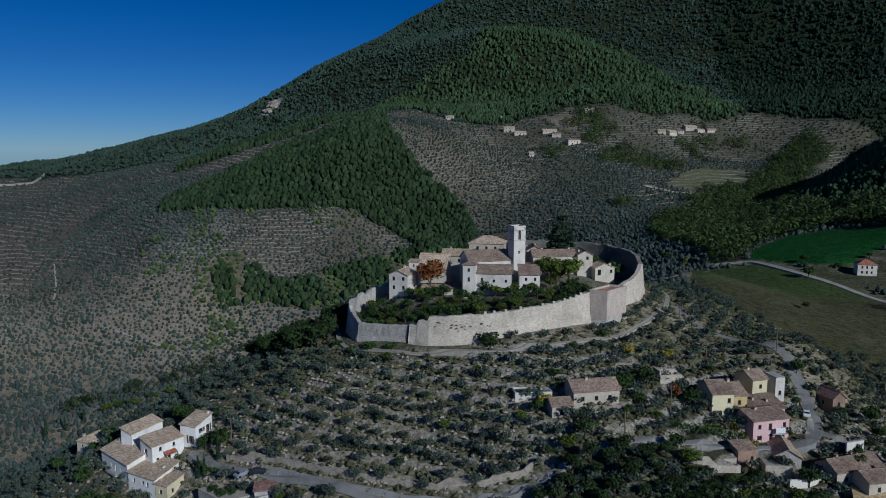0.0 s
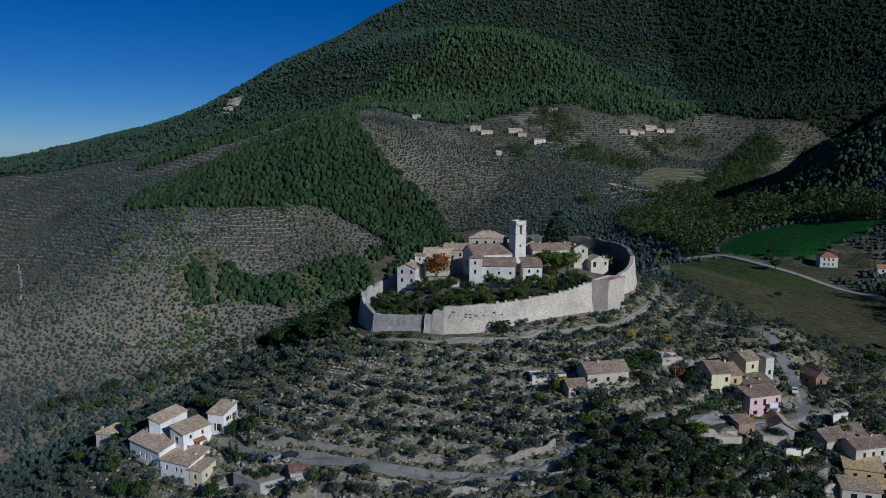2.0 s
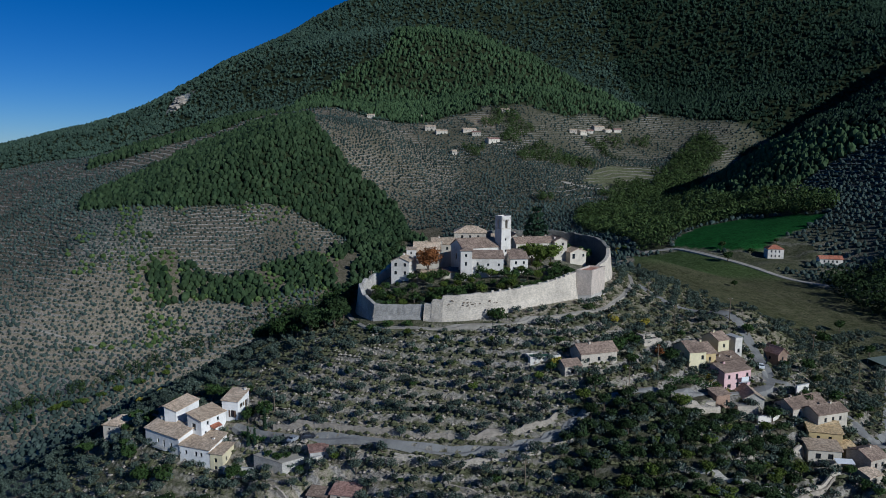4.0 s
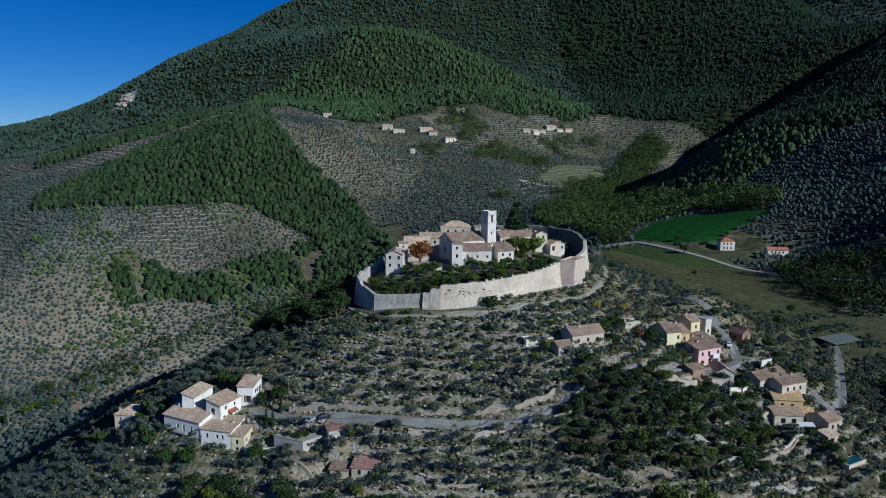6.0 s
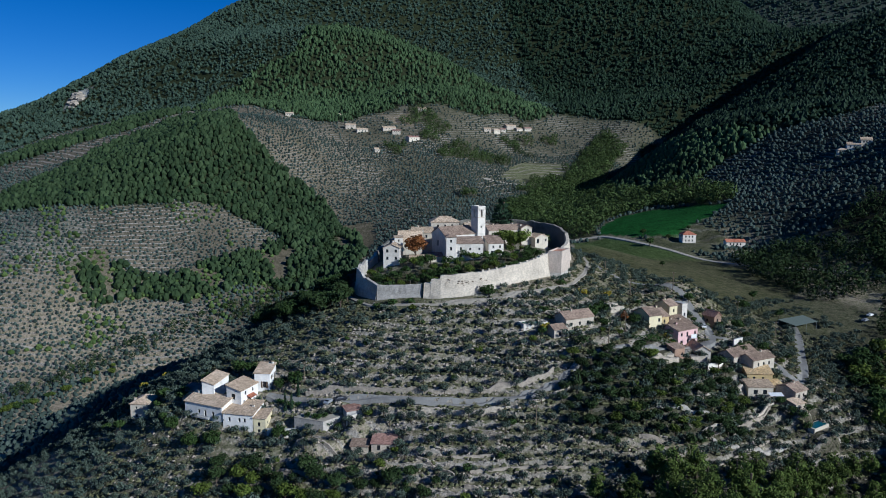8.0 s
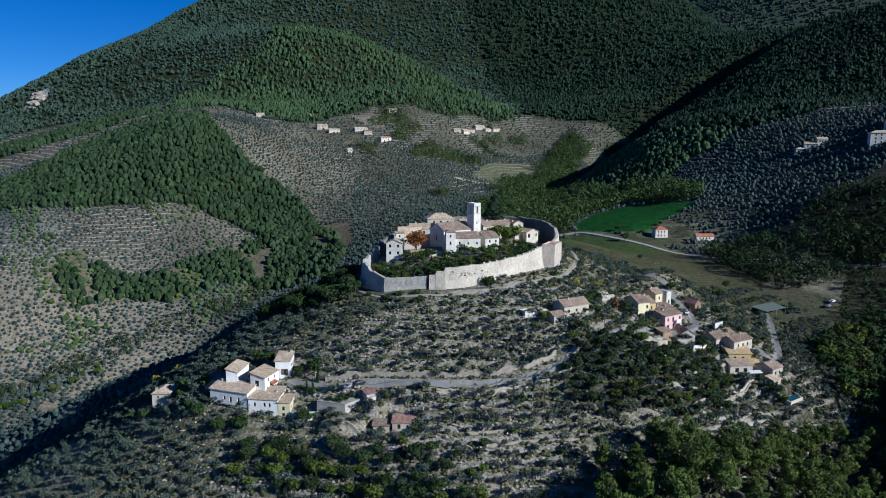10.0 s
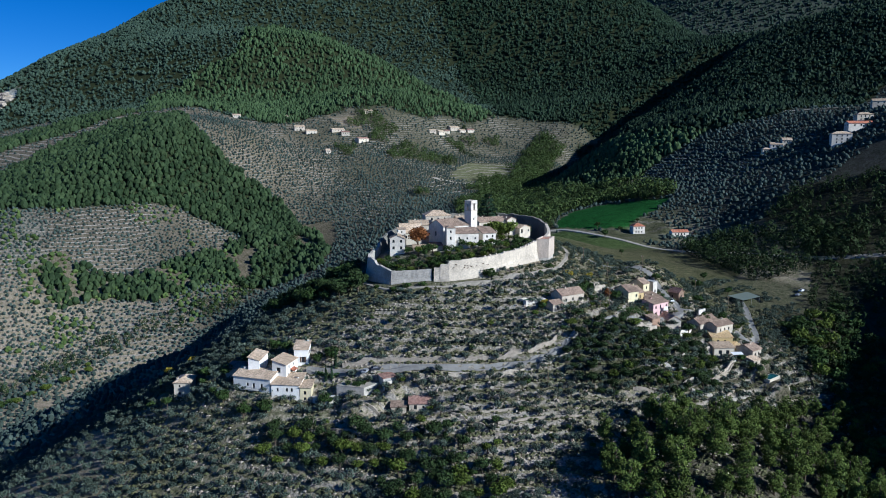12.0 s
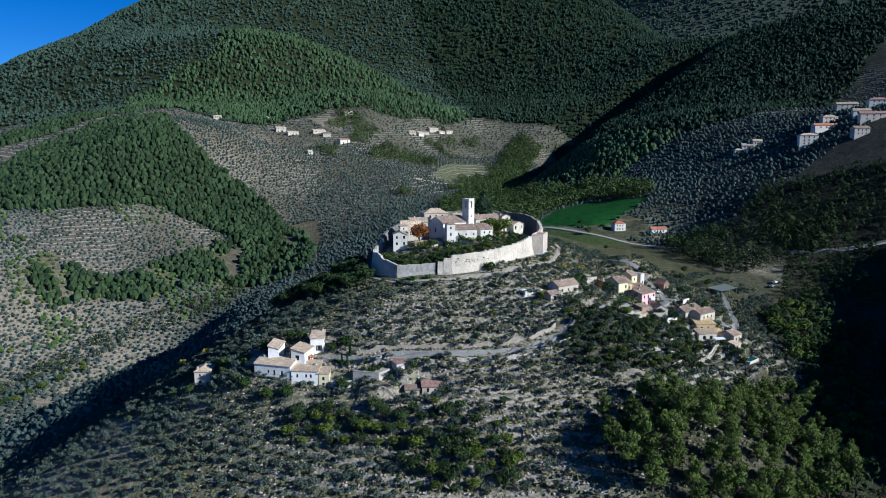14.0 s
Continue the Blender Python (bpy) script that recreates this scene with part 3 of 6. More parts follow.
def wall_run(name, pts, thick, ragged, seed, label=""):
    """A stretch of wall: rows of x, y, top height; outer face first, with a sloping foot."""
    rng = np.random.RandomState(seed)
    q = curve_through(pts, 0.9)
    d = np.gradient(q[:, :2], axis=0)
    d /= np.linalg.norm(d, axis=1)[:, None]
    out = np.stack([d[:, 1], -d[:, 0]], 1)
    top = q[:, 2] + ragged * np.repeat(rng.uniform(-1, 0.6, len(q) // 3 + 1), 3)[:len(q)] + rng.uniform(-0.08, 0.08, len(q))
    foot = land(q[:, 0], q[:, 1]) - 2.5
    rows = []
    levels = [(1.5, 0.0), (0.95, 0.34), (0.5, 0.5), (0.25, 0.75), (0.0, 0.985), (-0.12, 1.0)]
    for off, lev in levels:
        rows.append(np.concatenate([q[:, :2] + out * off, (foot + (top - foot) * lev)[:, None]], 1))
    for off, lev in ((-thick + 0.1, 1.0), (-thick, 0.98), (-thick, 0.0)):
        rows.append(np.concatenate([q[:, :2] + out * off, (foot + (top - foot) * lev)[:, None]], 1))
    rows = np.array(rows)
    rows[1:5, :, :2] += rng.uniform(-0.05, 0.05, rows[1:5, :, :2].shape)
    k, n = rows.shape[:2]
    ii = np.arange(k * n).reshape(k, n)
    f = np.stack([ii[:-1, :-1], ii[1:, :-1], ii[1:, 1:], ii[:-1, 1:]], -1).reshape(-1, 4)
    ends = [(ii[0, c], ii[j, c], ii[j + 1, c], ii[j + 1, c]) for c in (0, n - 1) for j in range(1, k - 1)]
    bm = bmesh.new()
    vs = [bm.verts.new(v) for v in rows.reshape(-1, 3)]
    for a in f:
        bm.faces.new([vs[i] for i in a])
    for a in ends:
        bm.faces.new([vs[a[0]], vs[a[1]], vs[a[2]]])
    ob = part(name, bm, {12: STONE_GREY, 13: STONE_GREY, 15: STONE_SHADED}.get(seed, STONE), castle, label)
    return q, top, out


wall_run("wall_section", [(-18, 262, 103.0), (-21, 254, 102.0), (-26, 247, 100.8), (-30.2, 238.5, 100.2), (-31.4, 229.8, 100.3), (-29.6, 222.6, 98.3), (-26.4, 215.2, 96.4)], 1.3, 0.65, 12, "weathered grey rubble wall, ragged top")
wall_run("wall_section", [(-26.4, 215.2, 96.4), (-18, 211, 96.8), (-10.6, 207.2, 97.6)], 1.3, 0.06, 13, "grey rubble wall with level top")
q1, t1, o1 = wall_run("wall_section", [(-10.0, 206.2, 98.0), (-8.0, 205.1, 98.2), (-7.5, 204.9, 99.7), (-4.6, 203.5, 99.9), (-4.2, 203.4, 101.0), (0, 202.6, 101.3), (4, 202.0, 101.8), (13, 202.0, 102.4), (22, 204.2, 103.0), (34, 208.6, 104.3), (45.5, 214.5, 106.3)], 1.6, 0.18, 4, "high sunlit limestone curtain wall with patches and holes")
wall_run("wall_section", [(55.2, 224.8, 105.4), (60.6, 230.5, 106.0), (66.8, 238, 107.6), (71.2, 248, 110.0)], 1.6, 0.2, 5, "tall limestone wall beside the tower")
# inner face shows here, so its shade is painted in with darker stone
q2, t2, o2 = wall_run("wall_section", [(71.2, 248, 110.0), (72.2, 259, 112.0), (68.5, 270, 113.0), (60, 280, 113.2), (47, 287, 113.2), (32, 290, 113.0), (18, 289, 111.5), (0, 283, 108), (-12, 273, 105), (-18, 262, 103.0)], 1.6, 0.5, 15, "tall curved wall, stone colour darkened for its shaded inner face")
for i in list(range(52, 60, 2)) + [24, 27, 31, 36, 44, 48]:
    if i < len(q1):
        bm = bmesh.new()
        p, d = q1[i], q1[min(i + 1, len(q1) - 1)] - q1[i - 1]
        d = d[:2] / np.linalg.norm(d[:2])
        box(bm, (p[0], p[1]), d, (-d[1], d[0]), (0.75, 0.55), t1[i] - 0.4, t1[i] + 0.75)
        part("merlon", bm, STONE, castle)
# dark blobs on the face stand in for the shade inside small hollows
rng = random.Random(5)
for k in range(34):
    i = rng.randint(9, 26)
    p, n = q1[i], o1[i]
    z = 96.6 + rng.gauss(2.0, 0.8)
    r = rng.uniform(0.1, 0.34)
    bm = bmesh.new()
    bmesh.ops.create_icosphere(bm, subdivisions=1, radius=r)
    bmesh.ops.transform(bm, matrix=Matrix.Translation((p[0] + n[0] * 0.36 + rng.uniform(-0.4, 0.4), p[1] + n[1] * 0.36, z)) @ Matrix.Diagonal((1.5, 0.9, 0.7, 1)), verts=bm.verts[:])
    part("dark_stone", bm, SHUTTER, castle, "dark solid blob standing for the shade in a hollow where stone fell out" if k == 0 else "")

# square tower in the wall
tower = thing("wall_tower", (51, 217, 94), "square pinkish stone wall tower with sloping grey foot", "tower")
TW = [(45.3, 214.6), (50.4, 211.9), (58.6, 220.4), (53.5, 223.1)]


def ring(bm, a, za, b, zb):
    p = [bm.verts.new((*c, za)) for c in a]
    q = [bm.verts.new((*c, zb)) for c in b]
    for i in range(len(a)):
        j = (i + 1) % len(a)
        bm.faces.new((p[i], p[j], q[j], q[i]))


def scaled(poly, k):
    cx, cy = sum(p[0] for p in poly) / len(poly), sum(p[1] for p in poly) / len(poly)
    return [(cx + (x - cx) * k, cy + (y - cy) * k) for x, y in poly]


bm = bmesh.new()
prism(bm, [(x, y, 106.4) for x, y in TW], 8.4)
part("shaft", bm, STONE_PINK, tower)
bm = bmesh.new()
ring(bm, scaled(TW, 1.3), 91.0, scaled(TW, 1.02), 98.2)
part("scarp", bm, STONE_GREY, tower, "grey stone sloping foot")
for i in range(4):
    a, b = Vector(TW[i]), Vector(TW[(i + 1) % 4])
    u = (b - a).normalized()
    bm = bmesh.new()
    box(bm, a, u, (-u[1], u[0]), ((b - a).length, 0.45), 106.38, 107.2)
    part("parapet", bm, STONE_PINK, tower)
bm = bmesh.new()
prism(bm, [(x, y, 106.62) for x, y in scaled(TW, 0.9)], 0.2)
part("roof_floor", bm, TERRACOTTA, tower, "terracotta paved roof")


# ---- houses ----
def facade(bm, o, u, width, z0, z1, holes, inn):
    """A wall face with rectangular openings and reveals. holes: (x0, z0, x1, z1) from o along u; inn points inward."""
    xs = sorted({0.0, width, *[h[0] for h in holes], *[h[2] for h in holes]})
    zs = sorted({z0, z1, *[h[1] for h in holes], *[h[3] for h in holes]})
    def at(x, z, d=0.0):
        return (o[0] + u[0] * x + inn[0] * d, o[1] + u[1] * x + inn[1] * d, z)
    for x0, x1 in zip(xs, xs[1:]):
        for a, b in zip(zs, zs[1:]):
            cx, cz = (x0 + x1) / 2, (a + b) / 2
            if any(h[0] < cx < h[2] and h[1] < cz < h[3] for h in holes):
                continue
            bm.faces.new([bm.verts.new(at(*p)) for p in ((x0, a), (x1, a), (x1, b), (x0, b))])
    for x0, a, x1, b in holes:
        for (p, q) in (((x0, a), (x1, a)), ((x1, a), (x1, b)), ((x1, b), (x0, b)), ((x0, b), (x0, a))):
            bm.faces.new([bm.verts.new(v) for v in (at(*p), at(*q), at(*q, 0.28), at(*p, 0.28))])


def house(name, p1, p2, depth, z0, ze, rise, roof, wall, tiles, label, wins=None, chimneys=(), over=0.35, group="", shutters=False, category="house"):
    """A house from its front eave p1 to p2 (left to right from outside), depth behind it, walls from z0 up to the eave ze."""
    p1, p2 = Vector(p1), Vector(p2)
    L = (p2 - p1).length
    u = (p2 - p1).normalized()
    v = Vector((-u.y, u.x))
    D = depth
    h = thing(name, (*(p1 + u * L / 2 + v * D / 2), z0), label, category, group)
    def P(a, b, z):
        q = p1 + u * a + v * b
        return (q.x, q.y, z)
    sides = {"front": (p1, u, L, v), "right": (p1 + u * L, v, D, -u), "back": (p1 + u * L + v * D, -u, L, -v), "left": (p1 + v * D, -v, D, u)}
    wins = wins or {}
    bm = bmesh.new()
    panes = []
    for s, (o, w, width, inn) in sides.items():
        holes = []
        for x, dz, ww, hh in wins.get(s, ()):
            holes.append((max(0.15, x - ww / 2), ze - dz - hh / 2, min(width - 0.15, x + ww / 2), ze - dz + hh / 2))
        facade(bm, o, w, width, z0, ze, holes, inn)
        panes += [(o, w, inn, hh) for hh in holes]
    up = ze + rise
    if roof == "shed":
        for a in (0, L):
            bm.faces.new([bm.verts.new(c) for c in (P(a, 0, ze), P(a, D, ze), P(a, D, up))])
        bm.faces.new([bm.verts.new(c) for c in (P(0, D, ze), P(L, D, ze), P(L, D, up), P(0, D, up))])
    elif roof == "gable_x":
        for a in (0, L):
            bm.faces.new([bm.verts.new(c) for c in (P(a, 0, ze), P(a, D, ze), P(a, D / 2, up))])
    elif roof == "gable_y":
        for b in (0, D):
            bm.faces.new([bm.verts.new(c) for c in (P(0, b, ze), P(L, b, ze), P(L / 2, b, up))])
    bmesh.ops.remove_doubles(bm, verts=bm.verts[:], dist=0.002)
    part("wall", bm, wall, h)
    # roof slabs
    e, t = over, 0.22
    bm = bmesh.new()
    if roof == "shed":
        k = rise / D
        prism(bm, [P(-e, -e, ze - k * e + t), P(L + e, -e, ze - k * e + t), P(L + e, D + e, up + k * e + t), P(-e, D + e, up + k * e + t)], t - 0.01)
    elif roof == "gable_x":
        k = rise / (D / 2)
        prism(bm, [P(-e, -e, ze - k * e + t), P(L + e, -e, ze - k * e + t), P(L + e, D / 2, up + t), P(-e, D / 2, up + t)], t - 0.01)
        prism(bm, [P(L + e, D + e, ze - k * e + t), P(-e, D + e, ze - k * e + t), P(-e, D / 2, up + t), P(L + e, D / 2, up + t)], t - 0.01)
    elif roof == "gable_y":
        k = rise / (L / 2)
        prism(bm, [P(-e, D + e, ze - k * e + t), P(-e, -e, ze - k * e + t), P(L / 2, -e, up + t), P(L / 2, D + e, up + t)], t - 0.01)
        prism(bm, [P(L + e, -e, ze - k * e + t), P(L + e, D + e, ze - k * e + t), P(L / 2, D + e, up + t), P(L / 2, -e, up + t)], t - 0.01)
    elif roof == "hip":
        m = min(L, D) / 2
        k = rise / m
        a, b = (P(m, D / 2, up + t), P(L - m, D / 2, up + t)) if L >= D else (P(L / 2, m, up + t), P(L / 2, D - m, up + t))
        z = ze - k * e + t
        A, B, C, E = P(-e, -e, z), P(L + e, -e, z), P(L + e, D + e, z), P(-e, D + e, z)
        four = ([A, B, b, a], [B, C, b], [C, E, a, b], [E, A, a]) if L >= D else ([A, B, a], [B, C, b, a], [C, E, b], [E, A, a, b])
        for f in four:
            prism(bm, f, t - 0.01)
    if roof == "flat":
        prism(bm, [P(0, 0, ze + 0.02), P(L, 0, ze + 0.02), P(L, D, ze + 0.02), P(0, D, ze + 0.02)], 0.25)
    part("roof", bm, tiles, h)
    if roof in ("gable_x", "gable_y"):
        bm = bmesh.new()
        a, b = (P(-e, D / 2, up + t), P(L + e, D / 2, up + t)) if roof == "gable_x" else (P(L / 2, -e, up + t), P(L / 2, D + e, up + t))
        w = v if roof == "gable_x" else u
        top = [bm.verts.new((c[0], c[1], c[2] + 0.13)) for c in (a, b)]
        lo = [bm.verts.new((c[0] + s * w.x * 0.22, c[1] + s * w.y * 0.22, c[2] - 0.06)) for s in (-1, 1) for c in (a, b)]
        bm.faces.new((top[0], top[1], lo[1], lo[0]))
        bm.faces.new((top[1], top[0], lo[2], lo[3]))
        part("ridge_tiles", bm, tiles, h)
    for o, w, inn, (x0, a, x1, b) in panes:
        bm = bmesh.new()
        c = o + w * x0 + inn * 0.2
        box(bm, c, w, inn, (x1 - x0, 0.05), a, b)
        win = part("window", bm, GLASS, h)
        bm = bmesh.new()
        box(bm, o + w * (x0 - 0.08) - inn * 0.06, w, inn, (x1 - x0 + 0.16, 0.2), a - 0.09, a - 0.002)
        part("sill", bm, FRAME, win)
        if shutters:
            for s in (x0 - (x1 - x0) * 0.5 - 0.02, x1 + 0.02):
                bm = bmesh.new()
                box(bm, o + w * s - inn * 0.06, w, inn, ((x1 - x0) * 0.5, 0.05), a, b)
                part("shutter", bm, SHUTTER, win)
    for a, b, hh in chimneys:
        if roof == "shed":
            zr = ze + rise * b / D
        elif roof == "gable_x":
            zr = up - rise * abs(b - D / 2) / (D / 2)
        elif roof == "gable_y":
            zr = up - rise * abs(a - L / 2) / (L / 2)
        else:
            zr = ze + rise * 0.5
        bm = bmesh.new()
        box(bm, p1 + u * (a - 0.3) + v * (b - 0.3), u, v, (0.6, 0.6), zr - 0.6, zr + hh)
        ch = part("chimney", bm, wall, h)
        bm = bmesh.new()
        box(bm, p1 + u * (a - 0.42) + v * (b - 0.42), u, v, (0.84, 0.84), zr + hh + 0.012, zr + hh + 0.16)
        part("chimney_cap", bm, tiles, ch)
    return h


def row(n, width, dz, w=0.9, h=1.3, lo=0.12, hi=0.88):
    return [(width * (lo + (hi - lo) * (i + 0.5) / n), dz, w, h) for i in range(n)]


# white hamlet at the end of the spur
house("farmhouse", (-96.8, 189.6), (-85.0, 179.5), 5.8, 52, 66.0, 1.7, "shed", LIME_BRIGHT, TILES_PALE, "large white plastered farmhouse with pale tiled roof", {"front": [(6.0, 2.7, 0.9, 1.2), (8.6, 3.0, 0.9, 2.0), (11.9, 3.0, 0.9, 2.0), (13.4, 5.7, 0.8, 1.2), (10.5, 6.3, 1.0, 1.6)], "left": [(1.6, 2.6, 0.9, 1.3), (4, 2.6, 0.9, 1.3)]}, [(2, 4.6, 1.0)])
house("farmhouse", (-84.7, 179.0), (-75.5, 174.0), 8.0, 54, 64.4, 1.9, "shed", LIME_BRIGHT, TILES_PALE, "white plastered wing with small dark windows and pale tiles", {"front": [(2.3, 1.9, 0.8, 1.3), (5.8, 1.9, 0.8, 1.3), (7.6, 1.9, 0.8, 1.3), (2.1, 5.0, 0.8, 1.3), (3.1, 5.0, 0.8, 1.3), (6.3, 5.0, 0.8, 1.3), (7.3, 5.0, 0.8, 1.3)]}, [(8.6, 4.5, 0.7)])
house("annex", (-75.3, 173.8), (-71.6, 172.2), 6.0, 55, 63.6, 0.9, "shed", YELLOW, TILES_PALE, "small yellowish lean-to annex with tiled roof", {"front": [(1.8, 2.0, 0.9, 1.3), (1.8, 4.6, 1.0, 1.8)], "right": [(2, 1.9, 0.8, 1.1)]})
house("house", (-78.8, 181.2), (-73.1, 189.0), 5.6, 60, 70.3, 1.4, "shed", LIME_BRIGHT, TILES_PALE, "white plastered house with brown porch roof", {"front": [(2.5, 1.3, 0.8, 1.1), (6.6, 1.3, 0.8, 1.1), (5.0, 4.2, 1.0, 2.0), (1.6, 4.2, 0.8, 1.2)], "left": [(2.5, 2.2, 1.6, 2.0)]})
house("house", (-87.4, 188.4), (-82.7, 198.5), 4.2, 58, 71.0, 1.1, "shed", LIME_BRIGHT, TILES_PALE, "tall narrow white building with pale roof", {"front": [(8, 3, 0.8, 1.0)]})
house("house", (-74.2, 189.8), (-69.2, 187.9), 7.0, 66, 73.4, 1.5, "shed", LIME_BRIGHT, TILES_PALE, "small detached white cottage with pale tiles and chimney", {"right": [(2.5, 1.8, 1.2, 1.2), (5.4, 2.2, 1.0, 2.2)], "front": [(3.4, 4.0, 1.2, 2.2)]}, [(4.5, 6.4, 0.8)], shutters=True)
house("barn", (-98.5, 201.5), (-93.0, 198.0), 5.5, 57, 65.6, 0.9, "shed", STONE_HOUSE, TILES_DUSTY, "low outbuilding with red sheet roof", category="shed")
house("tower_house", (-117.2, 214.6), (-111.2, 212.4), 9.0, 48, 58.0, 1.5, "hip", CREAM, TILES_PALE, "narrow old cream house standing among trees", {"front": [(2.2, 1.5, 0.7, 0.9), (2.2, 4.5, 0.7, 1.0)], "right": row(2, 9, 2.0, 0.7, 1.0)}, [(1.0, 2.0, 0.7)])
house("garage", (-46.7, 164.2), (-41.6, 165.1), 3.8, 62, 66.3, 0.5, "shed", GREYWASH, TILES_DUSTY, "blue-grey garage hut with red roof beside the lane", {"front": [(3.9, 1.5, 0.6, 0.7)]}, category="shed")
house("shed", (-41.2, 151.8), (-34.3, 149.2), 4.6, 55, 60.2, 1.0, "shed", STONE_HOUSE, TILES_DUSTY, "stone garden shed with reddish tiled roof", {"front": [(2.2, 1.3, 1.0, 1.6), (5.0, 1.2, 0.8, 0.9)]}, category="shed")
house("shed", (-47.2, 153.9), (-42.2, 152.1), 3.6, 55, 59.2, 0.7, "shed", STONE_HOUSE, TILES, "low stone shed with brown roof", {"front": [(2.5, 1.2, 1.2, 1.6)]}, category="shed")

# village houses on the shoulder
house("stone_house", (33.2, 171.9), (45.4, 174.2), 7.0, 81, 89.1, 2.0, "gable_x", STONE_HOUSE, TILES, "long stone farmhouse with weathered brown roof and creeper", {"front": [(2.5, 2.0, 0.9, 1.2), (6.2, 2.0, 0.9, 1.2), (9.8, 2.0, 0.9, 1.2)], "right": [(3.5, 2.2, 0.9, 1.2)]}, [(4.5, 3.2, 0.9)])
house("annex", (27.4, 169.2), (32.6, 170.2), 5.0, 81, 86.4, 1.2, "gable_x", STONE_HOUSE, TILES, "low stone annex with brown hipped roof", {"front": [(2.6, 1.7, 1.0, 1.6)]})
house("house", (70.6, 177.2), (76.4, 177.7), 9.4, 78, 86.7, 2.2, "gable_x", YELLOW, TILES, "yellow plastered two storey house with brown tiles", {"front": [(4.6, 1.9, 0.9, 1.3), (2.4, 5.2, 0.9, 1.2)], "left": [(5.5, 2.0, 1.0, 2.0), (5.5, 5.2, 1.4, 2.0)]}, [(6.0, 4.0, 0.8)])
house("house", (76.8, 178.8), (80.8, 179.6), 9.0, 78, 85.6, 2.2, "gable_x", OCHRE, TILES, "ochre plastered house joined to its yellow neighbour", {"front": [(1.8, 1.9, 0.9, 1.3), (1.8, 4.6, 0.9, 1.2)]})
house("house", (84.2, 184.4), (88.9, 186.0), 7.0, 79, 88.0, 1.8, "gable_x", YELLOW, TILES, "pale yellow house with brown gable roof", {"front": [(2.7, 2.0, 0.9, 1.2)], "right": [(3.5, 2.2, 0.8, 1.2)]}, [(1.2, 3.5, 0.8)])
house("house", (91.4, 186.4), (94.2, 187.0), 5.0, 77, 88.2, 0.0, "flat", LIME, CONCRETE, "tall narrow white plastered block with flat top", {"front": [(1.5, 4.5, 0.9, 1.3)]})
house("house", (81.2, 177.4), (90.6, 178.8), 6.6, 76, 82.4, 1.6, "shed", STONE_HOUSE, TILES, "low stone house under a broad brown roof", {"front": row(3, 9.9, 1.5)}, [(2.5, 4, 0.8), (6, 3, 0.8)])
house("house", (78.4, 169.8), (88.7, 172.4), 10.0, 73, 82.1, 1.3, "gable_x", PINK, TILES, "pink plastered two storey house with brown roof", {"front": [(1.9, 1.6, 0.9, 1.2), (5.0, 1.8, 1.0, 1.8), (9.2, 1.6, 0.9, 1.2), (2.0, 4.5, 1.4, 1.2), (5.4, 4.7, 1.0, 2.0), (9.0, 4.4, 0.9, 1.2)], "left": [(4.5, 2.0, 0.9, 1.2)]}, [(3.5, 4.3, 0.9)])
house("cottage", (109.4, 189.6), (113.6, 190.8), 6.5, 72, 80.8, 1.8, "gable_y", BRICK, TILES_DUSTY, "small brick cottage with reddish roof", {"front": [(2.1, 1.8, 0.9, 1.3), (2.1, 4.6, 1.2, 2.0)], "left": [(3, 2, 0.9, 1.2)]})
house("hut", (71.2, 161.2), (76.0, 162.2), 3.8, 71, 78.2, 0.8, "shed", BRICK, TILES, "brown brick hut with tiled roof beside the terrace", {"front": [(3.8, 2.2, 0.8, 1.0)]}, category="hut")
house("barn", (80.8, 163.0), (86.8, 161.6), 9.0, 69, 76.2, 1.8, "gable_y", STONE_GREY, TILES_PALE, "grey stone barn with arched opening and pale roof", {"front": [(3.3, 1.2, 1.2, 1.4), (2.0, 3.9, 1.4, 2.2)]}, category="barn")
house("house", (92.4, 156.0), (105.6, 160.0), 6.6, 65, 75.0, 1.9, "gable_x", STONE_HOUSE, TILES, "large stone village house with broad brown roof and skylight", {"front": row(4, 13.8, 1.9) + row(3, 13.8, 4.8), "left": row(2, 9, 2.0)}, [(4, 4.5, 0.9), (8.5, 4.5, 0.9)])
house("house", (97.6, 152.0), (108.4, 154.0), 6.6, 64, 74.4, 1.5, "gable_x", CREAM, TILES, "cream village house with brown roof", {"front": row(3, 11, 1.8), "right": row(2, 6.6, 2.0)}, [(7.5, 3.3, 0.8)])
house("house", (93.8, 150.4), (101.8, 147.0), 6.0, 61, 70.6, 1.3, "shed", OCHRE, TILES_OCHRE, "ochre house front with tiled terraces", {"front": row(2, 8, 1.8) + row(3, 8, 4.8)})
house("annex", (98.4, 145.0), (105.0, 145.6), 2.5, 61, 67.2, 0.9, "shed", OCHRE, TILES_OCHRE, "ochre lower terrace with pale tiled lean-to roof", {"front": row(2, 6.6, 2.2, 1.2, 1.8)})
house("annex", (89.6, 144.4), (97.8, 141.8), 5.0, 60, 68.0, 1.0, "shed", CREAM, TILES_PALE, "low building with pale tiled roof and white awning", {"front": row(2, 8.4, 1.8, 1.4, 1.6)})
house("house", (102.6, 136.8), (109.0, 138.4), 7.5, 59, 67.4, 1.5, "gable_x", STONE_HOUSE, TILES, "stone house with brown roof at the lane's end", {"front": row(2, 6.6, 1.8), "right": row(2, 7.5, 2)}, [(4, 3.7, 0.8)])
house("annex", (99.4, 133.0), (104.0, 134.0), 3.4, 58, 64.6, 0.7, "shed", STONE_HOUSE, TILES_PALE, "small stone lean-to with pale roof", {"front": [(2.2, 1.8, 1.0, 1.8)]})

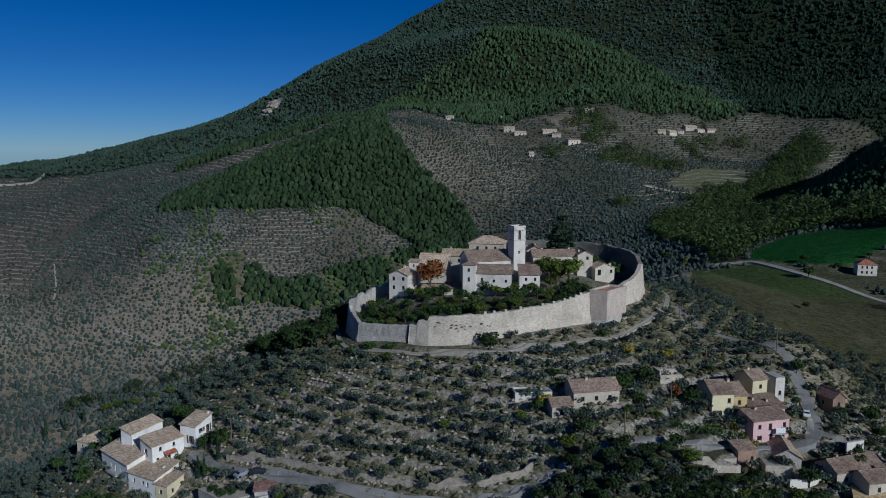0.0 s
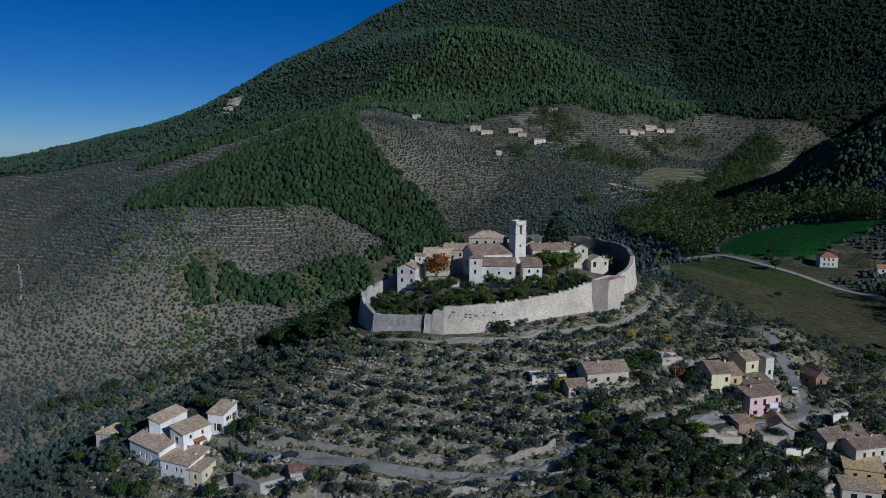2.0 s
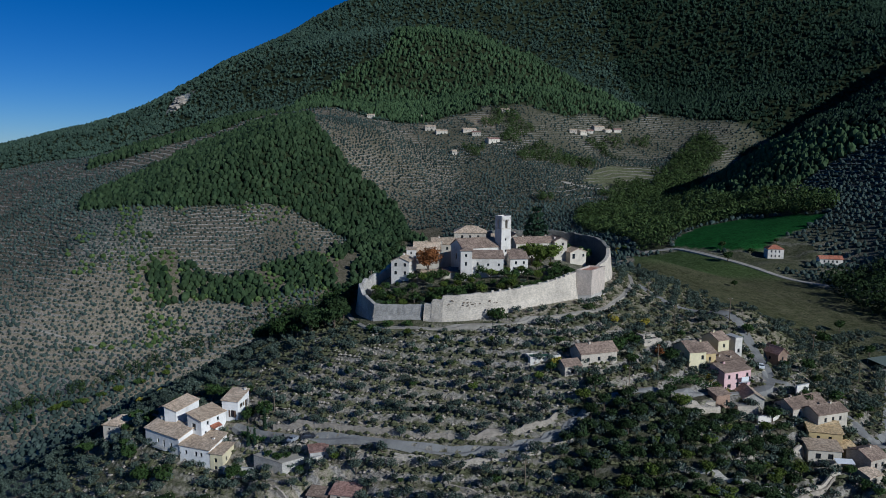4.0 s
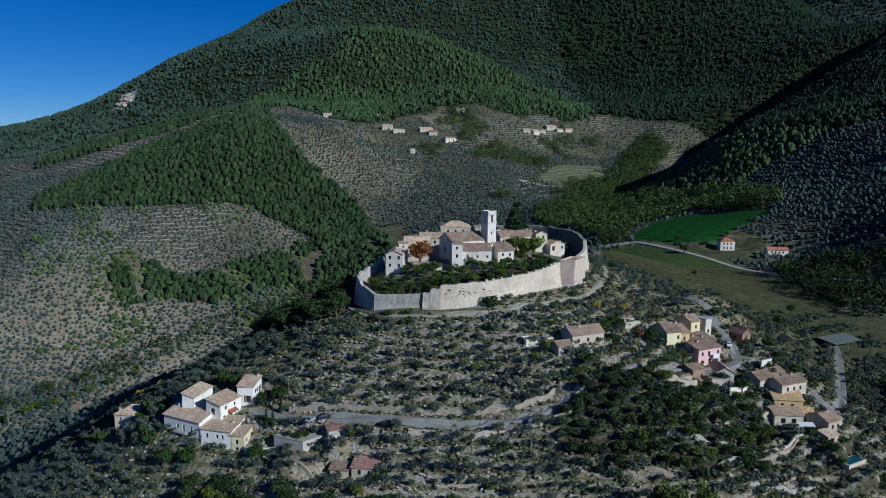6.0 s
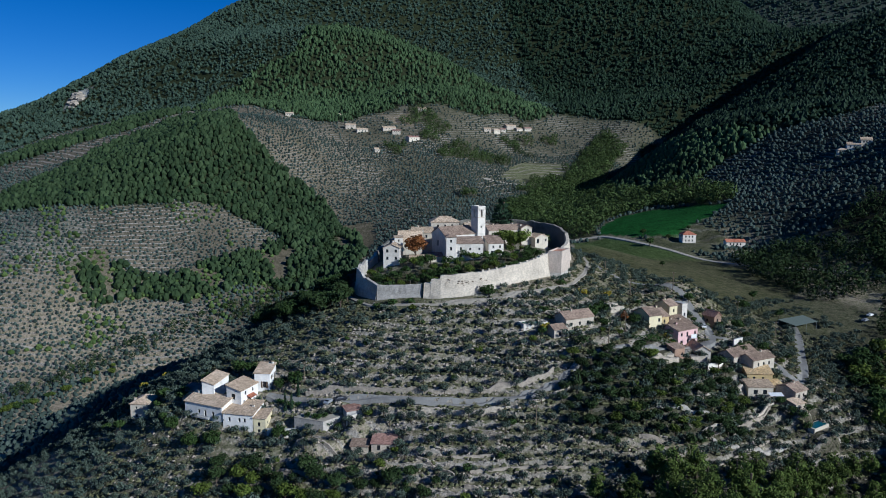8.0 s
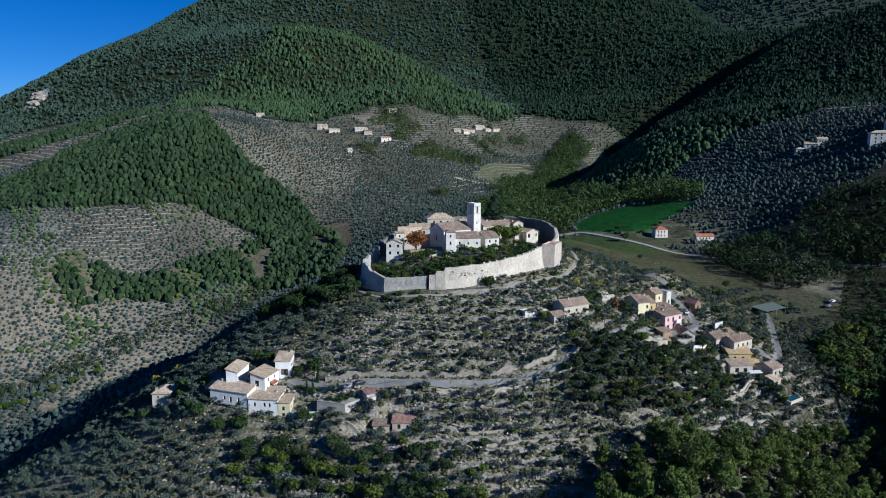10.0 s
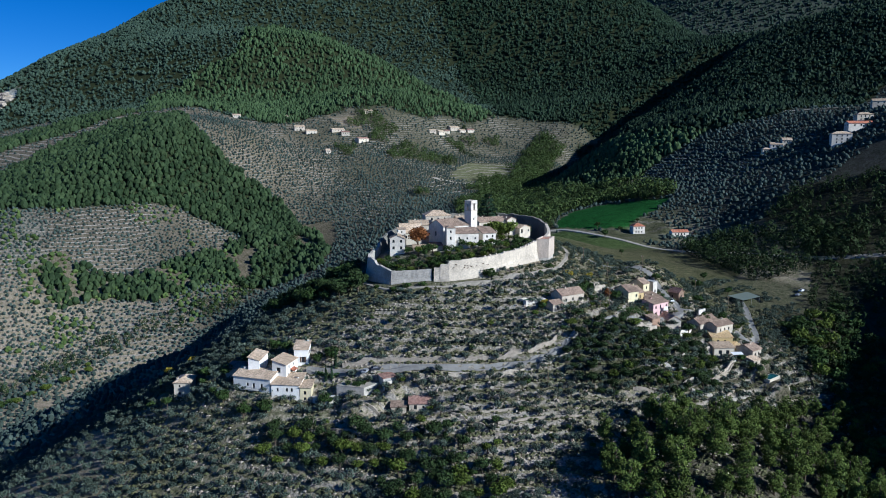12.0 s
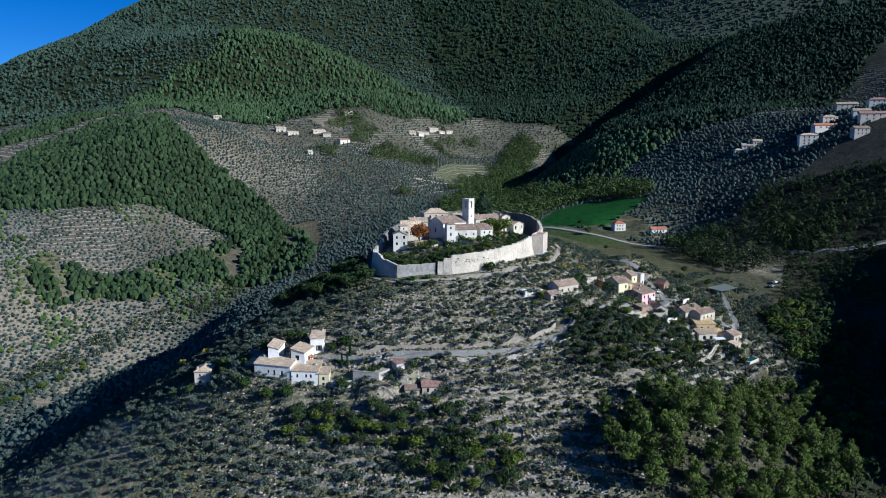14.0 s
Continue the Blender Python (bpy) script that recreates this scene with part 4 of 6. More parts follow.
# inside the walls
house("house", (-18.7, 240.6), (-12.2, 238.2), 8.0, 95, 107.3, 1.5, "gable_y", LIME, TILES_PALE, "white two storey house with dark shuttered windows", {"front": [(1.7, 1.3, 1.0, 1.3), (5.3, 1.3, 1.0, 1.3), (1.7, 4.4, 1.0, 1.3), (5.3, 4.4, 1.0, 1.3)]}, [(3.5, 5.5, 0.9)])
house("long_house", (-9.0, 253.6), (1.2, 251.4), 8.0, 97, 108.2, 4.0, "gable_x", CREAM, TILES_PALE, "long cream stone building with pale tiled roof", {"front": row(4, 13.6, 2.2)}, [(11, 4.2, 0.8), (5, 4.2, 0.8)])
house("turret", (-12.2, 247.6), (-8.6, 247.0), 3.2, 97, 110.6, 0.4, "shed", LIME, TILES_PALE, "small white stair turret", {"front": [(1.8, 1.3, 0.6, 0.9)]}, category="turret")
house("shed", (-7.5, 238.4), (-1.5, 237.2), 4.0, 96, 102.6, 0.8, "shed", CREAM, TILES_PALE, "low outhouse with tiled roof beside the russet tree", {"front": [(3, 1.3, 1, 1.2)]}, category="shed")
house("shed", (0.4, 236.4), (6.0, 235.4), 4.4, 96, 103.4, 0.9, "shed", CREAM, TILES_DUSTY, "low outhouse with reddish tiled roof", category="shed")
house("house", (-0.5, 263.0), (9.0, 261.0), 7.0, 98, 110.6, 2.0, "gable_x", CREAM, TILES_PALE, "cream house with pale roof behind the long building", {"front": row(2, 9.6, 1.8)}, [(3, 3.5, 0.8)])
house("church", (9.0, 241.5), (24.4, 245.2), 12.0, 98, 111.6, 2.9, "gable_x", LIME, TILES, "plain village church with broad brown roof and white gable", {"left": [(5.5, 4.0, 1.2, 2.4)], "front": row(3, 19, 2.0, 0.8, 1.4)}, category="church")
house("chapel", (6.6, 231.8), (10.8, 231.0), 4.0, 98, 112.2, 0.9, "hip", LIME, TILES, "slim white chapel tower with small windows", {"front": [(2.0, 1.8, 0.8, 1.1), (2.0, 5.0, 0.8, 1.4)], "left": [(2.0, 1.8, 0.7, 1.0)]}, category="chapel")
house("chapel", (11.0, 231.8), (22.6, 230.2), 6.6, 98, 109.2, 1.9, "shed", LIME, TILES, "white chapel nave with brown lean-to roof", {"front": [(2.0, 2.0, 0.7, 1.0), (2.0, 5.2, 0.9, 1.8), (6.0, 2.4, 0.8, 0.9), (10.0, 2.4, 0.8, 0.9)]}, category="chapel")
house("house", (25.6, 231.9), (32.4, 231.6), 7.0, 98, 108.7, 2.2, "shed", LIME, TILES, "white house with brown roof and paired windows", {"front": [(2.2, 1.5, 0.8, 1.1), (5.2, 1.5, 0.8, 1.1), (1.6, 4.0, 0.9, 1.6)]})
house("manor", (10.0, 268.2), (23.2, 265.8), 10.0, 99, 114.6, 2.3, "hip", STONE_HOUSE, TILES_PALE, "tall stone manor house with hipped tile roof", {"front": row(3, 13.4, 1.8), "left": row(2, 10, 1.8)}, [(10, 5, 0.9)])
house("house", (24.6, 260.5), (31.0, 259.5), 7.0, 99, 112.6, 1.6, "gable_x", CREAM, TILES_PALE, "cream house with pale tiled roof behind the bell tower", {"front": row(2, 6.4, 1.7)}, [(2, 3.5, 0.8)])
house("house", (30.4, 256.0), (37.0, 256.0), 7.5, 99, 113.2, 1.8, "gable_y", STONE_HOUSE, TILES, "stone house with brown gable roof beside the tower", {"front": row(2, 6.4, 2.0)}, [(4, 5.5, 0.8)])
house("house", (28.5, 240.6), (32.5, 240.4), 6.0, 99, 108.6, 1.6, "shed", CREAM, TILES, "small cream house under the bell tower", {"front": [(2, 1.6, 0.8, 1.0)]})
house("long_house", (32.5, 250.6), (48.4, 252.2), 7.0, 99, 112.0, 1.9, "gable_x", CREAM, TILES, "long cream row house with brown roof", {"front": row(4, 15.6, 1.8)}, [(4, 3.7, 0.8), (14, 3.7, 0.9)])
house("house", (48.5, 250.4), (54.0, 251.0), 8.6, 98, 112.6, 1.4, "gable_y", CREAM, TILES, "cream gabled house with one small window", {"front": [(3.6, 1.2, 0.9, 1.1)], "right": [(4, 2, 0.8, 1.2)]}, [(1.2, 3.0, 0.9)])
house("house", (54.3, 247.6), (61.6, 249.4), 5.6, 97, 108.3, 1.4, "gable_y", CREAM, TILES_PALE, "small cream stone house with arched door", {"front": [(1.6, 1.6, 1.3, 2.0), (6.2, 1.4, 0.9, 1.1)]}, [(6.5, 2.0, 0.7)])

# bell tower
bell = thing("bell_tower", (26.8, 247, 99), "square white stone bell tower with arched belfry openings", "bell tower")
B1, B2 = Vector((24.8, 243.9)), Vector((29.0, 245.6))
bu = (B2 - B1).normalized()
bv = Vector((-bu.y, bu.x))
BS = (B2 - B1).length
bm = bmesh.new()
box(bm, B1, bu, bv, (BS, BS), 98, 118.6)
part("shaft", bm, LIME, bell)
bm = bmesh.new()
box(bm, B1 - bu * 0.12 - bv * 0.12, bu, bv, (BS + 0.24, BS + 0.24), 118.62, 118.9)
part("cornice", bm, STONE, bell)
for a, b in ((0, 0), (1, 0), (1, 1), (0, 1)):
    bm = bmesh.new()
    box(bm, B1 + bu * a * (BS - 1.72) + bv * b * (BS - 1.72), bu, bv, (1.72, 1.72), 118.92, 122.3)
    part("belfry_pier", bm, LIME, bell)
for o, w, n in ((B1, bu, bv), (B1 + bu * BS, bv, -bu), (B1 + bu * BS + bv * BS, -bu, -bv), (B1 + bv * BS, -bv, bu)):
    bm = bmesh.new()
    c, r = BS / 2, BS / 2 - 1.72
    arc = [(c + r * math.cos(math.pi * k / 8), 121.4 + 0.9 * math.sin(math.pi * k / 8)) for k in range(9)]
    poly = [(0, 122.32), *[(x, z) for x, z in arc[::-1]], (BS, 122.32), (BS, 123.2), (0, 123.2)]
    fr = [bm.verts.new((*(o + w * x), z)) for x, z in poly]
    bk = [bm.verts.new((*(o + w * x + n * 0.5), z)) for x, z in poly]
    bm.faces.new(fr)
    bm.faces.new(bk[::-1])
    for i in range(len(poly)):
        j = (i + 1) % len(poly)
        bm.faces.new((fr[i], fr[j], bk[j], bk[i]))
    part("belfry_arch", bm, LIME, bell)
bm = bmesh.new()
box(bm, B1 + bu * 0.45 + bv * 0.45, bu, bv, (BS - 0.9, BS - 0.9), 122.9, 123.35)
part("roof", bm, TERRACOTTA, bell, "flat terracotta roof")
for o, w, n in ((B1, bu, bv), (B1 + bu * BS, bv, -bu), (B1 + bu * BS + bv * BS, -bu, -bv), (B1 + bv * BS, -bv, bu)):
    bm = bmesh.new()
    box(bm, o, w, n, (BS - 0.43, 0.42), 123.21, 123.75)
    part("parapet", bm, LIME, bell)
bm = bmesh.new()
bmesh.ops.create_cone(bm, segments=12, radius1=0.55, radius2=0.25, depth=0.9, cap_ends=True, matrix=Matrix.Translation((*(B1 + bu * BS / 2 + bv * BS / 2), 120.8)))
part("bell", bm, SHUTTER, bell, "dark bronze bell")
for o, w, z in ((B1, bu, 114.0), (B1, bu, 109.5)):
    bm = bmesh.new()
    box(bm, o + w * 1.75 - bv * 0.03, w, bv, (0.55, 0.1), z, z + 0.9)
    part("slit_window", bm, GLASS, bell)

# lone houses beyond the castle and the hamlet on the mountain
house("house", (221.5, 371.0), (230.5, 368.5), 7.5, landz(226, 372) - 2, 89.6, 2.0, "hip", LIME, TILES_RED, "white country house with orange roof by the field", {"front": row(3, 9, 1.5) + row(3, 9, 4.2), "left": row(2, 7, 1.5)}, [(3, 3, 0.8)])
house("house", (240.5, 349.0), (252.5, 345.0), 6.0, landz(246, 349) - 2, 86.6, 1.4, "gable_x", LIME, TILES_RED, "low white country house with red roof", {"front": row(4, 12, 1.5)})
hr = random.Random(11)
for x, y, w in ((96, 1034, 16), (110, 1012, 17), (152, 1014, 21), (158, 994, 12), (178, 964, 19), (10, 1105, 12), (91, 1106, 6), (221, 1079, 14), (315, 1027, 12), (333, 1031, 13), (348, 1043, 9), (367, 1055, 19), (381, 1052, 13), (397, 1054, 13), (117, 936, 7)):
    z = landz(x, y)
    a = hr.uniform(-0.3, 0.4)
    house("house", (x - w / 2 * math.cos(a), y - w / 2 * math.sin(a)), (x + w / 2 * math.cos(a), y + w / 2 * math.sin(a)), hr.uniform(7, 9), z - 4, z + hr.uniform(4, 6.5), 1.8, "gable_x", hr.choice((CREAM, STONE_HOUSE, CREAM)), hr.choice((TILES_PALE, TILES_PALE, TILES_DUSTY)), "small rural house of a hamlet on the wooded slope", {"front": row(3, w, 1.5, 0.9, 1.2)}, [(w * 0.3, 4, 0.8)], group="hamlet houses")
for x, y, w, e, roof, wall, tiles in ((400, 339, 15, 8.6, "hip", LIME, TILES_PALE), (425, 342, 20, 4.6, "gable_x", LIME, TILES_RED), (441, 351, 13, 5.2, "hip", CREAM, TILES_PALE), (449, 327, 14, 5.0, "gable_x", LIME, TILES_PALE), (438, 309, 20, 6.4, "gable_x", CREAM, TILES_DUSTY), (479, 363, 18, 5.4, "gable_x", CREAM, TILES_PALE), (476, 331, 16, 6.0, "hip", LIME, TILES_DUSTY), (412, 300, 12, 6.5, "gable_x", STONE_GREY, TILES), (396, 400, 10, 4.4, "gable_x", LIME, TILES_PALE), (389, 404, 7, 3.8, "hip", CREAM, TILES_PALE), (404, 396, 8, 4.2, "gable_x", CREAM, TILES_PALE)):
    z = landz(x, y)
    a = hr.uniform(-0.75, -0.45)
    rows = row(3, w, 1.5, 1, 1.3) + (row(3, w, 4.2, 1, 1.3) if e > 5 else []) + (row(3, w, 6.9, 1, 1.3) if e > 8 else [])
    house("house", (x - w / 2 * math.cos(a), y - w / 2 * math.sin(a)), (x + w / 2 * math.cos(a), y + w / 2 * math.sin(a)), 8.0, z - 4, z + e, 1.8, roof, wall, tiles, "plastered village house on the far slope", {"front": rows, "left": row(2, 8, 1.5, 1, 1.3)}, [(w * 0.6, 4.5, 0.8)], group="far village houses")


# ---- trees ----
def leaf_cloud(rng, blobs, count, size):
    """Loose leaf sprays in and on ellipsoids: blobs are rows of cx, cy, cz, rx, ry, rz."""
    blobs = np.array(blobs, float)
    vol = np.prod(blobs[:, 3:], 1) ** 0.67
    pick = rng.choice(len(blobs), count, p=vol / vol.sum())
    d = rng.normal(size=(count, 3))
    d /= np.linalg.norm(d, axis=1)[:, None]
    r = rng.uniform(0.45, 1.0, count) ** 0.6
    c = blobs[pick, :3] + d * blobs[pick, 3:] * r[:, None]
    a = rng.normal(size=(count, 3))
    a -= d * (a * d).sum(1)[:, None] * 0.6
    a /= np.linalg.norm(a, axis=1)[:, None]
    b = np.cross(a, d + rng.normal(size=(count, 3)) * 0.5)
    b /= np.linalg.norm(b, axis=1)[:, None] + 1e-9
    s = (size * rng.uniform(0.6, 1.4, count))[:, None]
    v = np.stack([c - a * s, c + a * s * 0.9 + b * s * 0.25, c + b * s * 1.1], 1).reshape(-1, 3)
    return v, np.arange(count * 3).reshape(-1, 3)


def limb(bm, a, b, r0, r1, seg=6):
    a, b = Vector(a), Vector(b)
    q = (b - a).to_track_quat("Z", "Y").to_matrix()
    rings = []
    for p, r in ((a, r0), (b, r1)):
        rings.append([bm.verts.new(p + q @ Vector((r * math.cos(2 * math.pi * k / seg), r * math.sin(2 * math.pi * k / seg), 0))) for k in range(seg)])
    for k in range(seg):
        bm.faces.new((rings[0][k], rings[0][(k + 1) % seg], rings[1][(k + 1) % seg], rings[1][k]))
    bm.faces.new(rings[1])


def blobs_round(rng, r, z, n, flat=0.75):
    out = [(0, 0, z, r * 0.72, r * 0.72, r * flat * 0.75)]
    for k in range(n):
        a = 2 * math.pi * (k + rng.uniform(-0.3, 0.3)) / n
        q = rng.uniform(0.4, 0.72) * r
        s = rng.uniform(0.38, 0.6) * r
        out.append((q * math.cos(a), q * math.sin(a), z + rng.uniform(-0.3, 0.45) * r * flat, s, s, s * flat))
    return out


def tree_kind(name, seed, kind, size, leaves, leaf, material, label, category):
    """A tree standing at the origin, size metres high; its parts are trunk and crown."""
    rng = np.random.RandomState(seed)
    t = thing(name, (0, 0, 0), label, category)
    bm = bmesh.new()
    if kind == "round":
        r = size * rng.uniform(0.42, 0.5)
        bl = blobs_round(rng, r, size * 0.6, 7)
        stem = size * 0.35
    elif kind == "tall":
        r = size * 0.3
        bl = blobs_round(rng, r, size * 0.45, 5, 1.1) + blobs_round(rng, r * 0.75, size * 0.72, 4, 1.1)
        stem = size * 0.4
    elif kind == "pine":
        bl = [(rng.uniform(-0.12, 0.12) * size, rng.uniform(-0.12, 0.12) * size, size * (0.3 + 0.12 * k), size * (0.3 - 0.036 * k) * rng.uniform(0.8, 1.15), size * (0.3 - 0.036 * k) * rng.uniform(0.8, 1.15), size * 0.1) for k in range(6)]
        bl += [(rng.uniform(-0.2, 0.2) * size, rng.uniform(-0.2, 0.2) * size, size * rng.uniform(0.3, 0.75), size * 0.13, size * 0.13, size * 0.08) for k in range(8)]
        stem = size * 0.85
    elif kind == "cypress":
        bl = [(0, 0, size * (0.1 + 0.14 * k), size * 0.085 * (1 - 0.11 * k), size * 0.085 * (1 - 0.11 * k), size * 0.11) for k in range(7)]
        stem = size * 0.2
    elif kind == "cedar":
        bl = []
        for k in range(7):
            w = size * (0.34 - 0.042 * k)
            for j in range(5):
                a = 2 * math.pi * j / 5 + k
                bl.append((w * 0.6 * math.cos(a), w * 0.6 * math.sin(a), size * (0.2 + 0.12 * k), w * 0.5, w * 0.5, size * 0.035))
        stem = size * 0.9
    else:
        r = size * 0.75
        bl = blobs_round(rng, r, size * 0.4, 5, 0.6)
        stem = size * 0.2
    limb(bm, (0, 0, -0.8), (rng.uniform(-0.05, 0.05) * size, rng.uniform(-0.05, 0.05) * size, stem), size * 0.035 + 0.05, size * 0.018 + 0.03)
    for k in range(4):
        b = bl[1 + k % (len(bl) - 1)]
        limb(bm, (0, 0, stem * rng.uniform(0.5, 0.95)), b[:3], size * 0.014 + 0.03, 0.02, 5)
    part("trunk", bm, BARK, t)
    v, f = leaf_cloud(rng, bl, leaves, leaf)
    c = mesh_object("crown", v, f, material)
    c.parent = t
    return t


def plant(kinds, spots, lo, hi, rng, group=""):
    """Stand copies of the kinds on the ground at the spots. The first of each kind is used itself."""
    used = set()
    for x, y in spots:
        k = rng.choice(kinds)
        m = Matrix.LocRotScale((x, y, landz(x, y)), Euler((0, 0, rng.uniform(0, 6.28))), Vector((rng.uniform(0.9, 1.1), rng.uniform(0.9, 1.1), 1)) * rng.uniform(lo, hi))
        if k.name not in used and k.location.length < 0.01:
            k.matrix_basis = m
            used.add(k.name)
        else:
            base = m.copy()
            o = copy_thing(k, Matrix())
            o.matrix_basis = base


def scatter(rng, n, x0, x1, y0, y1, keep, apart=0.0):
    """Random plan points in a rectangle that pass keep(x, y)."""
    x, y = rng.uniform(x0, x1, n), rng.uniform(y0, y1, n)
    k = keep(x, y)
    x, y = x[k], y[k]
    if apart:
        cell = {}
        ok = []
        for i, (a, b) in enumerate(zip(x, y)):
            c = (int(a // apart), int(b // apart))
            if all((a - x[j]) ** 2 + (b - y[j]) ** 2 > apart * apart for dx in (-1, 0, 1) for dy in (-1, 0, 1) for j in cell.get((c[0] + dx, c[1] + dy), ())):
                cell.setdefault(c, []).append(i)
                ok.append(i)
        x, y = x[ok], y[ok]
    return x, y


HOUSES = [(o.location.x, o.location.y) for o in scene.objects if o.parent is None and o.type == "EMPTY" and o.get("category") not in ("castle wall",)]
HX = np.array(HOUSES)
LANES = [HILL_ROAD, EAST_ROAD, LOW_ROAD, WALL_PATH, FIELD_TRACK]


def clear(x, y, room=4.6, verge=2.7):
    """Away from houses, lanes and the castle."""
    k = ~inside(x, y, CASTLE)
    for p in LANES:
        k &= near_poly(x, y, p) > verge
    k &= near_poly(x, y, CASTLE + CASTLE[:1]) > 3.2
    for px, py, r in YARDS:
        k &= np.hypot(x - px, y - py) > r
    for hx, hy in HX:
        k &= np.hypot(x - hx, y - hy) > room
    return k


def crowns(name, xs, ys, heights, widths, material, label, category, rng, lift=0.4, fine=1, point=0.35):
    """Many far crowns, each a knobbly little dome of its own, as one stuff."""
    if fine:
        base = bmesh.new()
        bmesh.ops.create_icosphere(base, subdivisions=fine, radius=1.0)
        v0 = np.array([v.co[:] for v in base.verts])
        f0 = np.array([[v.index for v in f.verts] for f in base.faces])
        base.free()
    else:
        v0 = np.array([(1, 0, 0), (0, 1, 0), (-1, 0, 0), (0, -1, 0), (0, 0, 1), (0, 0, -1.0)])
        f0 = np.array([(0, 1, 4), (1, 2, 4), (2, 3, 4), (3, 0, 4), (1, 0, 5), (2, 1, 5), (3, 2, 5), (0, 3, 5)])
    n = len(xs)
    z = land(xs, ys)
    jit = rng.uniform(0.72, 1.2, (n, len(v0), 1))
    ang = rng.uniform(0, 6.28, n)
    c, s = np.cos(ang)[:, None], np.sin(ang)[:, None]
    v = v0[None] * jit
    v = np.stack([v[..., 0] * c - v[..., 1] * s, v[..., 0] * s + v[..., 1] * c, v[..., 2]], -1)
    v[..., 0] *= widths[:, None]
    v[..., 1] *= widths[:, None]
    taper = 1 - point * np.clip(v[..., 2:3], 0, 1)
    v[..., :2] *= taper
    v[..., 2] *= heights[:, None] * 0.55
    v += np.stack([xs, ys, z + heights * lift], -1)[:, None, :]
    f = (f0[None] + (np.arange(n) * len(v0))[:, None, None]).reshape(-1, 3)
    ob = mesh_object(name, v.reshape(-1, 3), f, material)
    return tagged(ob, label, category, kind="stuff")


def leafy(name, xs, ys, heights, widths, material, label, category, rng, leaves=40):
    """Crowns of loose leaf sprays with ragged outlines, many trees as one stuff."""
    n = len(xs)
    z = land(xs, ys)
    d = rng.normal(size=(n, leaves, 3))
    d /= np.linalg.norm(d, axis=2, keepdims=True)
    r = rng.uniform(0.74, 1.0, (n, leaves, 1))
    knob = 1 + 0.2 * np.sin(d[..., :1] * 3.1 + rng.uniform(0, 6, (n, 1, 1))) * np.cos(d[..., 1:2] * 2.7 + rng.uniform(0, 6, (n, 1, 1)))
    size = np.stack([widths, widths, heights * 0.5], -1)[:, None, :]
    c = d * r * knob * size + np.stack([xs, ys, z + heights * 0.48], -1)[:, None, :]
    a = np.cross(d, rng.normal(size=(n, leaves, 3)))
    a /= np.linalg.norm(a, axis=2, keepdims=True) + 1e-9
    b = np.cross(d + 0.25 * rng.normal(size=(n, leaves, 3)), a)
    s = (widths[:, None] * rng.uniform(1.4, 2.8, (n, leaves)) / math.sqrt(leaves))[..., None]
    v = np.stack([c - a * s, c + a * s * 0.9 + b * s * 0.2, c + b * s], 2).reshape(-1, 3)
    ob = mesh_object(name, v, np.arange(len(v)).reshape(-1, 3), material)
    return tagged(ob, label, category, kind="stuff")


def in_sight(x, y):
    return (x > -0.70 * y - 60) & (x < 1.6 * (y + 90) - 130)


nr = np.random.RandomState(3)
# mountain forest
def off_rock(x, y):
    return np.hypot(x + 392, (y - 1640) * 0.5) > 26
def keep_forest(x, y):
    d = np.hypot(x, y)
    return wooded(x, y) & in_sight(x, y) & off_rock(x, y) & (nr.uniform(size=x.shape) < np.clip((1000 / d) ** 2, 0.2, 1))
x, y = scatter(nr, 240000, -1000, 1500, 420, 2500, lambda x, y: keep_forest(x, y) & ~inside(x, y, KNOLL) & ~inside(x, y, STRIP))
xm, ym = scatter(nr, 26000, 1500, 3300, 1500, 3600, lambda x, y: (np.hypot(x, y) < 4300) & (np.abs(np.arctan2(x + 140, y + 85) - 0.75) < 0.28))
xk, yk = scatter(nr, 60000, -400, 40, 715, 1175, lambda x, y: inside(x, y, KNOLL) | inside(x, y, STRIP), 4.3)
x, y = np.concatenate([x, xm, xk]), np.concatenate([y, ym, yk])
knoll = np.arange(len(x)) >= len(x) - len(xk)
hk = nr.uniform(5.8, 10.0, knoll.sum())
crowns("knoll_wood", x[knoll], y[knoll], hk, hk * nr.uniform(0.34, 0.46, len(hk)), PINE_COPSE, "dense green pine wood covering a rounded knoll", "wood", nr, 0.36, 2, 0.1)
x, y = x[~knoll], y[~knoll]
green = inside(x + 40 * lumps(x, y, 60.0), y + 40 * lumps(x, y, 45.0, 2.0), PINE_BELT) | (x > 250) & (x < 420) & (y < 720)
d = np.hypot(x, y)
h = nr.uniform(5.5, 10.0, len(x)) * np.clip(d / 1300, 0.85, 2.2)
crowns("pine_forest", x[green], y[green], h[green], h[green] * nr.uniform(0.3, 0.46, green.sum()), FOREST, "dense fresh green pine forest on the mountain's lower slopes", "forest", nr, 0.4, 1)
o = ~green
h = h[o] * 0.72
# crowns right of this line take the colour darkened for shade
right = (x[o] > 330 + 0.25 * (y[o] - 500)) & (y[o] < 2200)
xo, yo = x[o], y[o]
crowns("holm_oak_wood", xo[right], yo[right], h[right] * 1.3, h[right] * nr.uniform(0.5, 0.75, right.sum()), HOLM_SHADED, "dense evergreen oak wood, crown colour darkened for shade on the mountain flank", "forest", nr, 0.4, 0)
h = h[~right]
crowns("mountain_scrub_wood", xo[~right], yo[~right], h, h * nr.uniform(0.42, 0.62, len(h)), MAQUIS, "dark grey-green scrub oak wood covering the upper mountain", "forest", nr, 0.4, 0)
